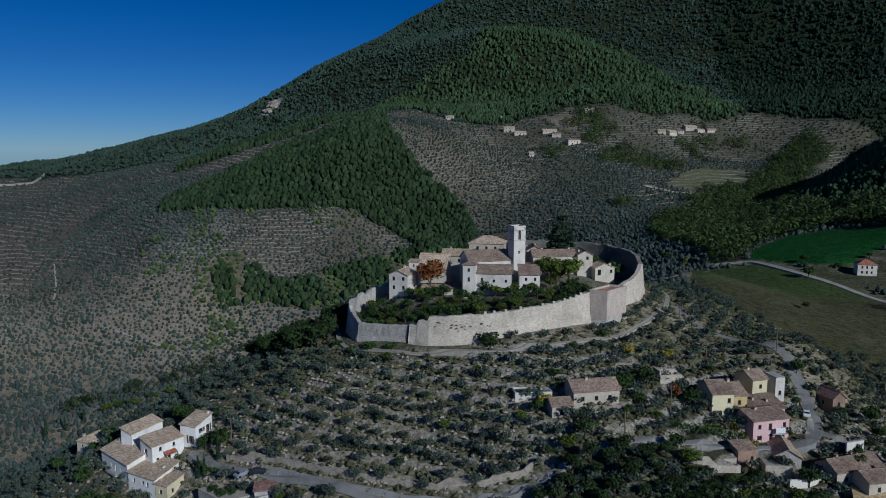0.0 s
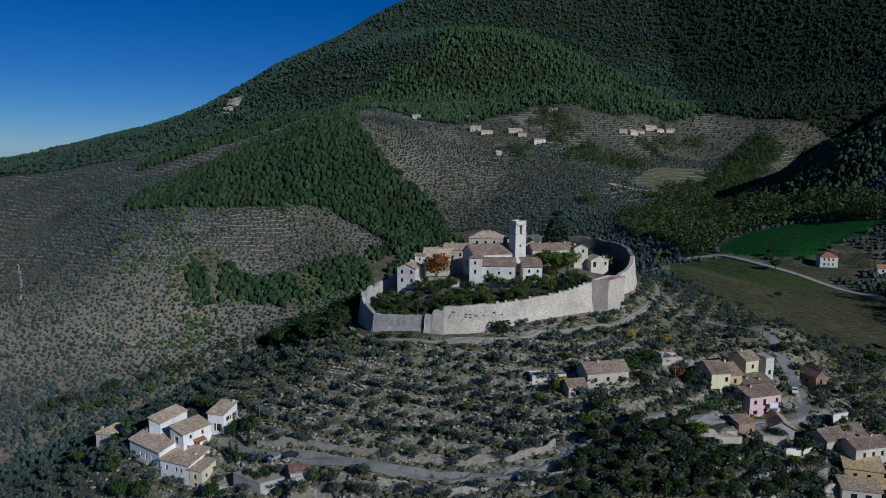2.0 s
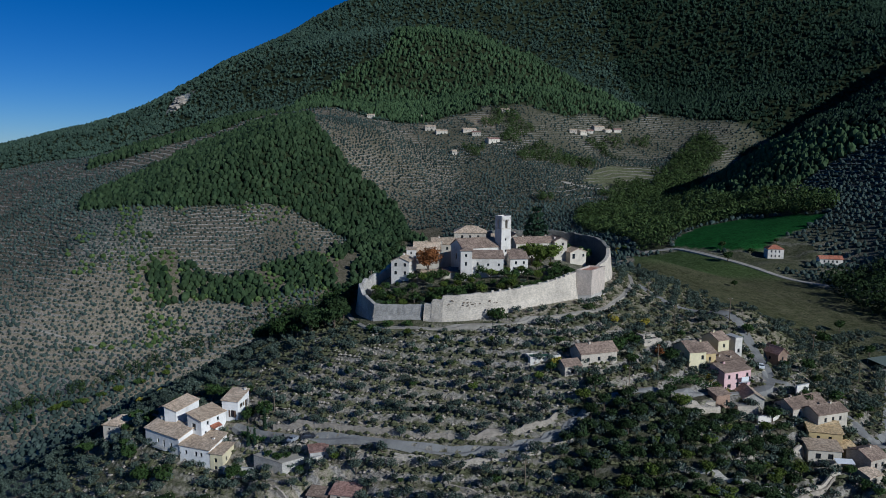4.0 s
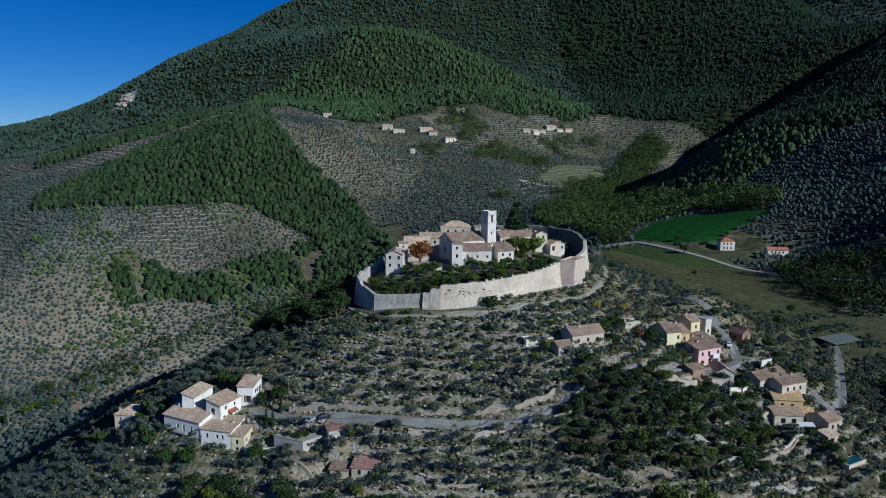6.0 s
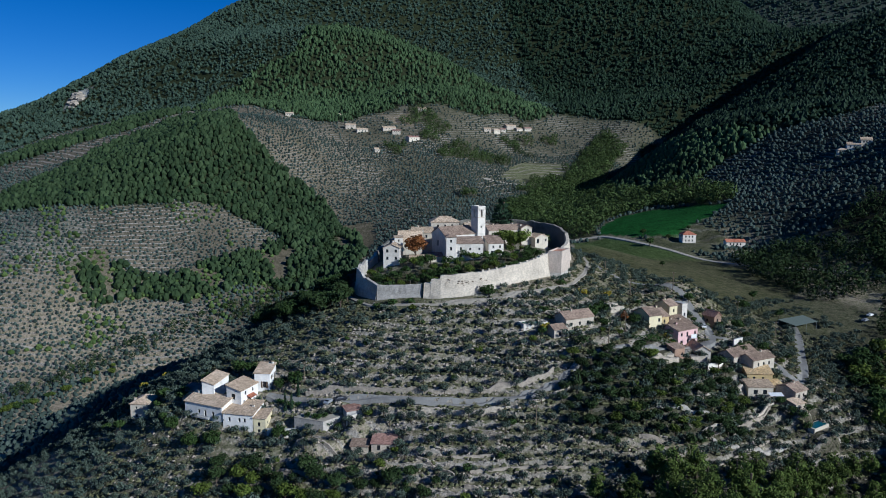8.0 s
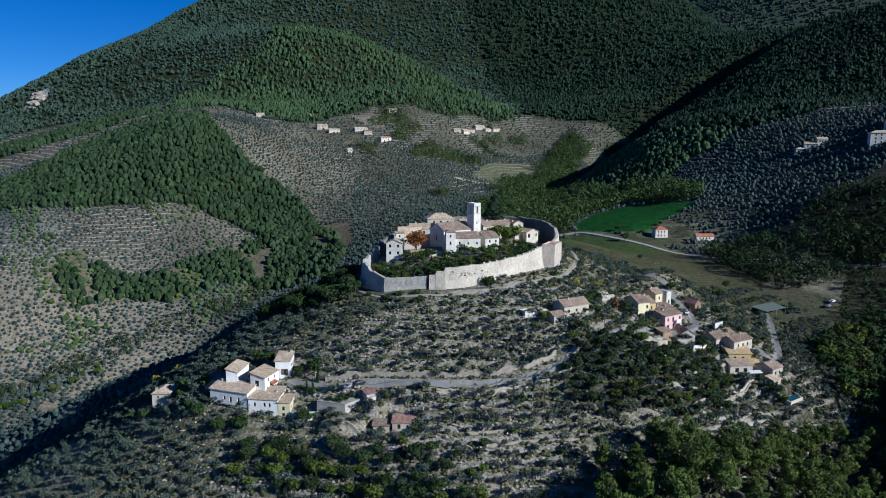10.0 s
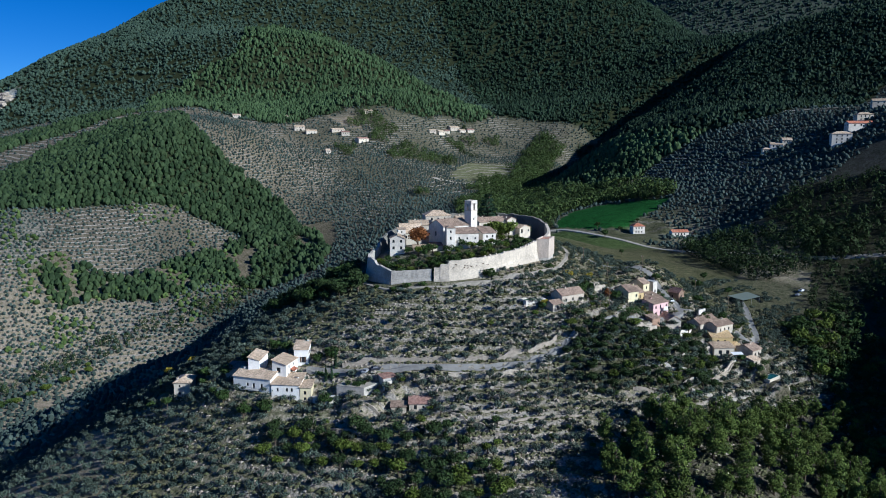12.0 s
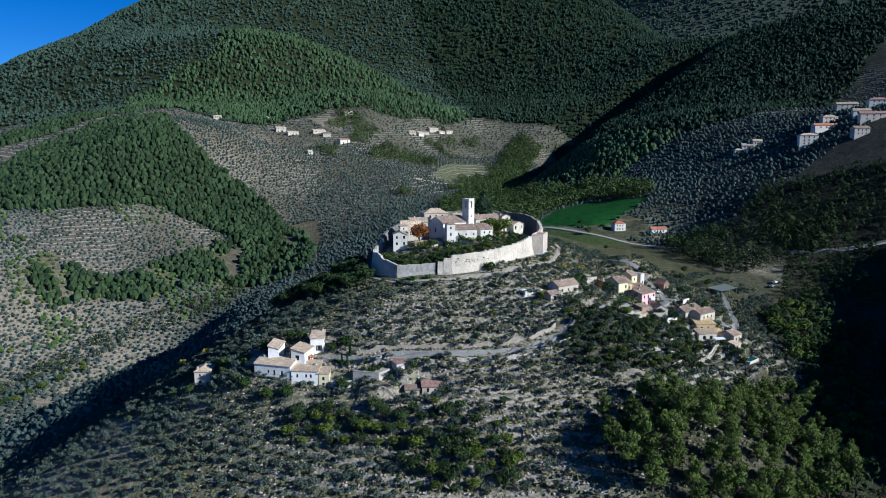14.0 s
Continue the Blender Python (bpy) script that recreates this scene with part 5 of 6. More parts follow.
# far olive groves
def in_clump(x, y):
    k = np.zeros(x.shape, bool)
    for cx, cy, r in CLUMPS:
        k |= np.hypot(x - cx, y - cy) < r * (1 + 0.3 * np.sin(3 * np.arctan2(y - cy, x - cx) + cx))
    return k


def keep_grove(x, y):
    k = grove_level(x, y)
    f = k - np.floor(k)
    return ~wooded(x, y) & in_sight(x, y) & (f < 0.8) & ~in_clump(x, y) & ~inside(x, y, SCAR) & (near_poly(x, y, SLOPE_TRACK) > 4) & (near_poly(x, y, BANK) > 7) & ~inside(x, y, CROP) & ~inside(x, y, MEADOW) & ~inside(x, y, RAVINE) & ~inside(x, y, VINES) & ~inside(x, y, VALLEY_WOOD) & ~inside(x, y, COPSE) & (nr.uniform(size=x.shape) < 0.8 + 0.5 * lumps(x, y, 25.0, 9.0)) & (near_poly(x, y, FIELD_TRACK) > 6) & (np.hypot(x - 226, y - 374) > 26)
xa, ya = scatter(nr, 300000, -430, 480, 310, 960, keep_grove, 3.3)
xb, yb = scatter(nr, 90000, -950, 800, 300, 1420, lambda x, y: keep_grove(x, y) & ((x < -430) | (x > 480) | (y > 960)), 3.9)
x, y = np.concatenate([xa, xb]), np.concatenate([ya, yb])
h = nr.uniform(1.7, 3.7, len(x))
crowns("olive_grove", x, y, h, h * nr.uniform(0.44, 0.66, len(x)), GROVE, "rows of small grey-green olive trees on the far slopes", "olive grove", nr, 0.4, 1)
# loose woods between
def keep_copse(x, y):
    u = nr.uniform(size=x.shape)
    return (inside(x, y, RAVINE) & (u < 0.9)) | ((near_poly(x, y, [(-260, 470), (-227, 513), (-187, 555), (-139, 581), (-60, 600), (20, 700)]) < 11) & (u < 0.55)) | (~wooded(x, y) & (lumps(x, y, 38.0, 12.0) > 0.68) & (y > 420) & (x > 60) & ~inside(x, y, CROP) & ~inside(x, y, MEADOW) & ~inside(x, y, VINES))
x, y = scatter(nr, 60000, -260, 620, 0, 1080, keep_copse, 5.4)
h = nr.uniform(4.5, 10.0, len(x))
leafy("scattered_wood", x, y, h, h * nr.uniform(0.36, 0.50, len(x)), SHADED_LEAF, "loose green wood in the valley and ravine, leaves darkened for shade", "wood", nr, 90)
x, y = scatter(nr, 70000, 30, 530, 200, 1090, lambda x, y: inside(x, y, VALLEY_WOOD) | in_clump(x, y), 6.6)
h = nr.uniform(7.0, 13.0, len(x))
leafy("valley_trees", x, y, h, h * nr.uniform(0.42, 0.56, len(x)), VALLEY_LEAF, "full green broadleaf trees filling the valley behind the castle", "wood", nr, 120)
x, y = scatter(nr, 9000, 195, 305, 210, 322, lambda x, y: inside(x + 7 * lumps(x, y, 9.0), y + 7 * lumps(x, y, 8.0, 3.0), FIELD_WOOD), 6.8)
h = nr.uniform(7.0, 12.5, len(x))
leafy("field_wood", x, y, h, h * nr.uniform(0.42, 0.56, len(x)), SHADED_LEAF, "oak wood beside the lower end of the meadow, leaves darkened for shade", "wood", nr, 170)
x, y = scatter(nr, 30000, -220, 50, 595, 740, lambda x, y: inside(x + 9 * lumps(x, y, 12.0, 3.0), y + 9 * lumps(x, y, 10.0, 1.0), COPSE) & (lumps(x, y, 13.0, 2.0) > -0.35) & ((x > -20) | (nr.uniform(size=x.shape) < 0.25)), 4.4)
h = nr.uniform(5.0, 9.5, len(x))
crowns("pine_copse", x, y, h, h * nr.uniform(0.34, 0.46, len(x)), PINE_COPSE, "loose dark green pines over dry grass on the slope", "wood", nr, 0.38, 2, 0.15)
x, y = scatter(nr, 9000, -330, -40, 580, 790, lambda x, y: ~wooded(x, y) & (inside(x, y, COPSE) | (lumps(x, y, 26.0, 5.0) + 0.5 * lumps(x, y, 9.0, 2.0) > 0.35)) & (nr.uniform(size=x.shape) < 0.4), 4.5)
h = nr.uniform(2.2, 5.0, len(x))
crowns("slope_bushes", x, y, h, h * nr.uniform(0.45, 0.65, len(x)), VALLEY_LEAF, "loose green bushes spreading through abandoned olive terraces", "bushes", nr, 0.35, 2, 0.1)

# ---- vegetation of the near hill ----
olives = [tree_kind("olive_tree", 20 + k, "round", 4.2, 340, 0.28, OLIVE, "grey-green olive tree on a stone terrace", "olive tree") for k in range(5)]
oaks = [tree_kind("oak_tree", 40 + k, "round", 7.0, 520, 0.5, OAK, "dark green broadleaf tree", "tree") for k in range(4)]
holms = [tree_kind("holm_oak", 140 + k, "round", 7.0, 620, 0.44, HOLM_LEAF, "dense dark evergreen oak on the lower terraces", "tree") for k in range(4)]
garden_trees = [tree_kind("garden_tree", 150 + k, "round", 7.0, 420, 0.5, OAK, "dark green garden tree inside the castle wall", "tree") for k in range(3)]
limes = [tree_kind("lime_tree", 50 + k, "round", 7.0, 520, 0.5, LIME_LEAF, "yellow-green broadleaf tree among the terraces", "tree") for k in range(2)]
pines = [tree_kind("pine_tree", 60 + k, "pine", 11.0, 2300, 0.33, PINE, "tall green pine at the foot of the slope", "pine tree") for k in range(4)]
rp = random.Random(8)


def keep_near(x, y):
    hh = bare(x, y) + lumps(x, y, 9.0) * 0.35
    k = hh / 2.3 + 0.35 * lumps(x, y, 16.0, 1.0)
    f = k - np.floor(k)
    dens = (0.62 + 0.5 * lumps(x, y, 22.0, 9.0)) * (1 - 0.5 * (1 - step01(-150, -110, x)) * step01(220, 260, y))
    east = inside(x, y, EAST_GROVE) * 1.0
    low = 0.5 * (1 - step01(-75, -55, x))
    low = np.maximum(low, step01(45, 65, x) * (1 - step01(170, 185, y)))
    east = np.maximum(east, low)
    return clear(x, y) & (f < 0.6 + 0.35 * east) & (nr.uniform(size=x.shape) < dens + 0.4 * east) & ~inside(x, y, PINES) & ~inside(x, y, MEADOW) & ~inside(x, y, RAVINE)


x, y = scatter(nr, 42000, -220, 190, 40, 330, keep_near, 2.75)
order = np.argsort(np.hypot(x + 20, y - 140))
x, y = x[order], y[order]
plant(olives, list(zip(x[:300], y[:300])), 0.55, 1.05, rp)
# the rest of the near olives, leaf by leaf in one mesh
protos = [leaf_cloud(np.random.RandomState(90 + k), blobs_round(np.random.RandomState(70 + k), 1.9, 2.3, 6), 150, 0.40)[0] for k in range(6)]
vs = []
zz = land(x, y)
for i in range(300, len(x)):
    p = protos[i % 6] * nr.uniform(0.55, 1.1)
    a = nr.uniform(0, 6.28)
    c, s = math.cos(a), math.sin(a)
    vs.append(np.stack([p[:, 0] * c - p[:, 1] * s + x[i], p[:, 0] * s + p[:, 1] * c + y[i], p[:, 2] + zz[i] - 0.2], 1))
vs = np.concatenate(vs)
tagged(mesh_object("olive_terraces", vs, np.arange(len(vs)).reshape(-1, 3), OLIVE), "dense grey-green olive trees covering the hillside terraces", "olive grove", kind="stuff")
# low scrub and stones
x, y = scatter(nr, 36000, -140, 170, 70, 300, lambda x, y: clear(x, y, 3.0, 1.1) & ~inside(x, y, MEADOW) & ((terrace_face(x, y) < 0.4) | (nr.uniform(size=x.shape) < 0.4)))
hh = nr.uniform(0.3, 1.3, len(x))
crowns("scrub", x, y, hh, hh * nr.uniform(0.6, 1.1, len(x)), SCRUB, "low dry scrub and weeds between the terraces", "scrub", nr, 0.3, 0)
x, y = scatter(nr, 26000, -130, 150, 80, 215, lambda x, y: clear(x, y, 4.0, 1.6) & ~inside(x, y, EAST_GROVE) & ((x < 55) | (nr.uniform(size=x.shape) < 0.35)) & (terrace_face(x, y) > 0.4 - 0.5 * (nr.uniform(size=x.shape) < 0.12)))
hh = nr.uniform(0.3, 1.0, len(x))
crowns("terrace_stones", x, y, hh, hh * nr.uniform(0.6, 1.1, len(x)), ROCK, "loose pale stones along the terrace edges", "stones", nr, 0.2, 0)
# pines at the foot of the hill
x, y = scatter(nr, 2500, 0, 130, 50, 125, lambda x, y: inside(x, y, PINES), 6.4)
plant(pines, list(zip(x, y)), 0.7, 1.3, rp)
# dark groves on the hill
x, y = scatter(nr, 3000, 14, 90, 120, 165, lambda x, y: clear(x, y, 6.0) & inside(x + 6 * lumps(x, y, 5.0), y + 5 * lumps(x, y, 4.0, 2.0), EAST_GROVE), 3.3)
plant(holms + limes[:1], list(zip(x, y)), 0.42, 0.8, rp)
x, y = scatter(nr, 2500, -95, 75, 98, 172, lambda x, y: clear(x, y) & inside(x, y, OAK_CLUMP), 3.9)
plant(holms + limes, list(zip(x, y)), 0.5, 1.0, rp)
x, y = scatter(nr, 900, 105, 210, 75, 190, lambda x, y: inside(x, y, RAVINE_TREES), 5.5)
plant(oaks + limes[:1], list(zip(x, y)), 0.8, 1.4, rp)
WEST_TREES = [(-34, 266), (-36, 240), (-37, 218), (-52, 222), (-70, 246), (-72, 276), (-50, 300), (-22, 298), (-24, 276)]
x, y = scatter(nr, 2500, -80, -15, 210, 305, lambda x, y: clear(x, y) & inside(x, y, WEST_TREES), 4.6)
plant(holms + oaks[:2], list(zip(x, y)), 0.75, 1.35, rp)
# loose shrubs and small trees on the front terraces
x, y = scatter(nr, 260, -70, 130, 100, 200, lambda x, y: clear(x, y), 7.0)
plant(limes + oaks, list(zip(x, y)), 0.22, 0.5, rp)
# trees round the houses
plant(oaks, [(-101, 187), (-104, 193), (-98, 202), (-90, 204), (-79, 203), (-75, 200), (-66, 186), (-61, 184), (-107, 205), (-120, 208), (-126, 218), (-105, 212), (-88, 173), (-95, 176), (-68, 167), (48, 180), (51, 176), (24, 172), (30, 184), (55, 186), (66, 180), (104, 200), (118, 186), (116, 178), (86, 156), (100, 162), (112, 164), (110, 143), (96, 136), (165, 215), (150, 222), (171, 240), (158, 300), (196, 372), (216, 380), (236, 385), (205, 395), (180, 440), (160, 445), (150, 470)], 0.5, 1.0, rp)
# garden inside the wall
x, y = scatter(nr, 1200, -30, 66, 205, 250, lambda x, y: inside(x, y, [(-28, 240), (-30, 229), (-25, 219), (-9, 210), (13, 206), (30, 211), (46, 219), (50, 230), (40, 241), (34, 231), (8, 233), (-4, 235), (-20, 237)]), 2.8)
plant(garden_trees + limes + olives[:2] + garden_trees[:1], list(zip(x, y)), 0.35, 0.8, rp)
plant(limes, [(39, 237), (43, 239), (36, 240)], 1.3, 1.5, rp)
plant(garden_trees, [(62, 255), (65, 262), (58, 266), (50, 262)], 0.8, 1.1, rp)
plant(olives, [(-28, 232), (-20, 226), (-12, 220), (0, 214), (12, 210), (26, 213), (-25, 224)], 0.7, 1.0, rp)
russet = tree_kind("russet_tree", 81, "round", 9.0, 1100, 0.5, RUSSET, "large tree with russet autumn leaves beside the white house", "tree")
plant([russet], [(-4.5, 241)], 1.25, 1.25, rp)
redtree = tree_kind("red_sumac", 82, "tall", 5.0, 320, 0.35, RUSSET, "small bright red autumn tree", "tree")
plant([redtree], [(62, 181)], 1.0, 1.0, rp)
gold = tree_kind("yellow_tree", 83, "round", 6.0, 420, 0.5, GOLD, "tree turning yellow at the foot of the slope", "tree")
plant([gold], [(-118, 262), (-112, 272), (-108, 255), (44, 178), (26, 174), (54, 199), (66, 201)], 0.6, 1.0, rp)
cedar = tree_kind("cedar", 84, "cedar", 19.0, 1600, 0.8, CEDAR, "tall dark cedar with layered branches behind the roofs", "cedar")
plant([cedar], [(45, 267)], 1.1, 1.1, rp)
cypress = tree_kind("cypress", 85, "cypress", 7.0, 420, 0.35, CEDAR, "slender dark cypress beside the white houses", "cypress")
plant([cypress], [(-65, 177), (-63, 176), (-60.5, 180), (-122, 232), (-118, 236), (-131, 240)], 0.7, 1.0, rp)
bush = tree_kind("bush", 86, "bush", 2.6, 330, 0.3, OAK, "round green bush at the foot of the castle wall", "bush")
plant([bush], [(13.5, 199.0)], 1.9, 1.9, rp)
plant([bush], [(-22, 207), (-16, 204.5), (-28, 208), (48, 207), (-33, 216)], 0.8, 1.2, rp)

plant(garden_trees, [(99.5, 129.5), (102.5, 130.5), (97.5, 132), (100, 128)], 0.4, 0.6, rp)
# climbers on the retaining terrace
for x, y, k in ((-58.5, 169.2, 0.4), (-56.5, 167.8, 0.35), (-55.2, 166.6, 0.4), (-53.0, 167.6, 0.35)):
    copy_thing(bush, Matrix.Translation((x, y, 64.0)) @ Matrix.Scale(k, 4))

# green and yellow trees in a row along the foot of the spur, with slender poplars
plant(limes + oaks[:1], [(-228, 459), (-219, 474), (-210, 487), (-201, 499), (-191, 514), (-186, 531), (-176, 543), (-239, 447), (-226, 468), (-231, 459), (-223, 465), (-215, 473), (-208, 489), (-200, 499), (-188, 517), (-175, 531)], 0.7, 1.1, rp)
plant([cypress], [(-249, 420), (-242, 431), (-235, 441), (-251, 425)], 1.3, 1.7, rp)


# ---- walls, lanes' edges and small things ----
def block(name, poly, z0, z1, material, label, category, kind=""):
    cx, cy = sum(p[0] for p in poly) / len(poly), sum(p[1] for p in poly) / len(poly)
    t = thing(name, (cx, cy, z0), label, category, kind=kind)
    bm = bmesh.new()
    prism(bm, [(x, y, z1) for x, y in poly], z1 - z0)
    part("body", bm, material, t)
    bm = bmesh.new()
    prism(bm, [(x, y, z1 + 0.11) for x, y in scaled(poly, 1.02)], 0.1)
    part("coping", bm, TRACK if category == "terrace" else CONCRETE, t)
    return t


def stone_wall(name, line, height, thick, material, label):
    """A rough field wall that follows the ground, course by course uneven."""
    q = curve_through([(x, y, 0) for x, y in line], 0.8)
    d = np.gradient(q[:, :2], axis=0)
    d /= np.linalg.norm(d, axis=1)[:, None]
    n = np.stack([-d[:, 1], d[:, 0]], 1)
    rg = np.random.RandomState(len(q))
    z = land(q[:, 0], q[:, 1])
    top = z + height + rg.uniform(-0.18, 0.18, len(q))
    t = thing(name, (q[0, 0], q[0, 1], z[0]), label, "stone wall")
    rows = [np.c_[q[:, :2] + n * (thick / 2 + o), h] for o, h in ((0.15, z - 1.5), (0, top))] + [np.c_[q[:, :2] - n * (thick / 2 + o), h] for o, h in ((0, top), (0.15, z - 1.5))]
    rows = np.array(rows)
    rows[..., :2] += rg.uniform(-0.06, 0.06, rows[..., :2].shape)
    k, m = rows.shape[:2]
    bm = bmesh.new()
    vs = [[bm.verts.new(v) for v in r] for r in rows]
    for i in range(k - 1):
        for j in range(m - 1):
            bm.faces.new((vs[i][j], vs[i + 1][j], vs[i + 1][j + 1], vs[i][j + 1]))
    for j in (0, m - 1):
        bm.faces.new([vs[i][j] for i in range(k)])
    part("masonry", bm, material, t)
    return t


block("retaining_terrace", [(-62.7, 170.0), (-54.3, 163.5), (-47.7, 167.2), (-49, 170.5), (-58, 174)], 54, 64.0, STONE_GREY, "pale grey stone retaining terrace beside the lane", "terrace")
block("garden_wall", [(-71.4, 171.0), (-62.2, 168.3), (-62.0, 168.8), (-71.2, 171.6)], 54, 60.6, LIME, "white plastered garden wall", "garden wall")
block("garden_wall", [(-46.9, 162.4), (-43.0, 164.6), (-43.3, 165.1), (-47.1, 163.0)], 58, 65.2, LIME, "white sloping garden wall beside the garage", "garden wall")
pool = thing("covered_pool", (23.5, 179, 84), "low white walled pool enclosure with dark green cover", "pool")
for p, q in (((18.8, 176.4), (28.6, 177.2)), ((28.6, 177.2), (28.2, 181.6)), ((28.2, 181.6), (18.4, 180.8)), ((18.4, 180.8), (18.8, 176.4))):
    u = (Vector(q) - Vector(p)).normalized()
    bm = bmesh.new()
    box(bm, p, u, (-u.y, u.x), ((Vector(q) - Vector(p)).length - 0.31, 0.3), 82, 87.4)
    part("side_wall", bm, LIME, pool)
bm = bmesh.new()
prism(bm, [(x, y, 87.0) for x, y in ((19.2, 176.8), (28.2, 177.6), (27.8, 181.2), (18.8, 180.4))], 0.3)
part("cover", bm, plain("green_cover", (0.03, 0.09, 0.06)), pool, "dark green pool cover")
ruin = thing("ruined_hut", (63.5, 190, 84), "roofless grey stone hut half overgrown", "ruin")
for p, q, z in (((60.0, 187.6), (66.8, 188.6), 88.4), ((66.8, 188.6), (66.2, 193.4), 87.8), ((59.4, 192.6), (60.0, 187.6), 89.4), ((66.2, 193.4), (59.4, 192.6), 88.6)):
    u = (Vector(q) - Vector(p)).normalized()
    bm = bmesh.new()
    box(bm, p, u, (-u.y, u.x), ((Vector(q) - Vector(p)).length - 0.51, 0.5), 82, z)
    part("wall", bm, STONE_HOUSE, ruin)
block("stone_terrace", [(59.5, 159.0), (70.6, 160.6), (69.8, 165.6), (59.0, 163.6)], 70, 76.6, STONE_HOUSE, "paved terrace held by a pale stone wall", "terrace")
block("stone_terrace", [(77.6, 160.4), (83.6, 159.4), (84.0, 164.0), (78.0, 165.0)], 68, 75.0, STONE_HOUSE, "small walled garden terrace", "terrace")
stone_wall("stone_wall", [(-58, 179.4), (-44, 173.4), (-30, 167.5), (-15, 161.5), (-2, 157.2), (12, 155.2), (21, 155.6)], 1.7, 0.5, ROCK, "dry stone wall above the hillside lane")
stone_wall("stone_wall", [(-24, 157.4), (-8, 151.3), (6, 148.4), (20, 148.2), (29, 151.2)], 0.8, 0.5, STONE_HOUSE, "pale dry stone wall below the lane")
stone_wall("stone_wall", [(48, 137), (60, 134.5), (72, 133.5), (84, 135)], 1.2, 0.5, STONE_GREY, "grey terrace wall among the olives")
stone_wall("stone_wall", [(60, 124), (74, 122.5), (90, 125)], 1.2, 0.5, STONE_GREY, "grey terrace wall among the olives")
stone_wall("stone_wall", [(66, 146), (76, 148.5), (82, 152.5)], 1.4, 0.5, STONE_HOUSE, "pale curved terrace wall under the houses")

TERRACE_WALLS = [
    [(56.0, 125.2), (73.1, 130.6), (91.6, 136.2)], [(52.9, 114.6), (67.3, 120.6), (83.9, 127.1)], [(53.0, 108.8), (70.5, 115.8)],
    [(36.9, 128.6), (45.9, 125.2)], [(-29.3, 142.2), (-24.5, 137.6), (-20.3, 132.9)], [(-15.9, 132.7), (-2.0, 130.3), (13.9, 126.2)],
    [(-18.7, 129.1), (-13.1, 126.0), (-6.5, 122.7)], [(-19.7, 138.7), (-4.3, 135.1)], [(-11.6, 145.8), (-3.0, 140.9), (6.2, 135.2)],
    [(-82.4, 159.6), (-69.8, 156.4), (-56.7, 147.0)], [(-62.9, 161.3), (-52.9, 153.9), (-45.0, 147.3)],
]
for line in TERRACE_WALLS:
    stone_wall("stone_wall", line, 0.8, 0.5, ROCK, "tumbled pale dry stone wall holding an olive terrace")

# poles and wires
POLES = [(76, 221), (79, 205), (101, 207), (59, 175), (43, 159), (135, 207), (140, 189), (-58, 184), (8, 140), (-26, 246)]
pole = thing("utility_pole", (*POLES[0], landz(*POLES[0])), "grey wooden utility pole with crossarm", "utility pole", "poles along the lanes")
z = pole.location.z
bm = bmesh.new()
limb(bm, (*POLES[0], z - 0.8), (*POLES[0], z + 8.2), 0.17, 0.11, 8)
part("post", bm, WOOD, pole)
bm = bmesh.new()
box(bm, (POLES[0][0] - 0.9, POLES[0][1] - 0.06), (1, 0), (0, 1), (1.8, 0.12), z + 7.55, z + 7.7)
part("crossarm", bm, WOOD, pole)
for dx in (-0.75, 0.0, 0.75):
    bm = bmesh.new()
    limb(bm, (POLES[0][0] + dx, POLES[0][1], z + 7.71), (POLES[0][0] + dx, POLES[0][1], z + 7.95), 0.06, 0.05, 6)
    part("insulator", bm, WHITE, pole)
for x, y in POLES[1:]:
    copy_thing(pole, Matrix.Translation((x, y, landz(x, y))))
for a, b in ((0, 1), (1, 3), (3, 4), (2, 5), (5, 6)):
    p, q = POLES[a], POLES[b]
    bm = bmesh.new()
    za, zb = landz(*p) + 7.95, landz(*q) + 7.95
    last = None
    for i in range(13):
        s = i / 12
        c = Vector((p[0] + (q[0] - p[0]) * s, p[1] + (q[1] - p[1]) * s, za + (zb - za) * s - 1.2 * 4 * s * (1 - s)))
        if last:
            limb(bm, last, c, 0.022, 0.022, 4)
        last = c
    w = thing("power_line", (*p, za), "thin sagging power line between poles", "cable")
    part("wire", bm, SHUTTER, w)


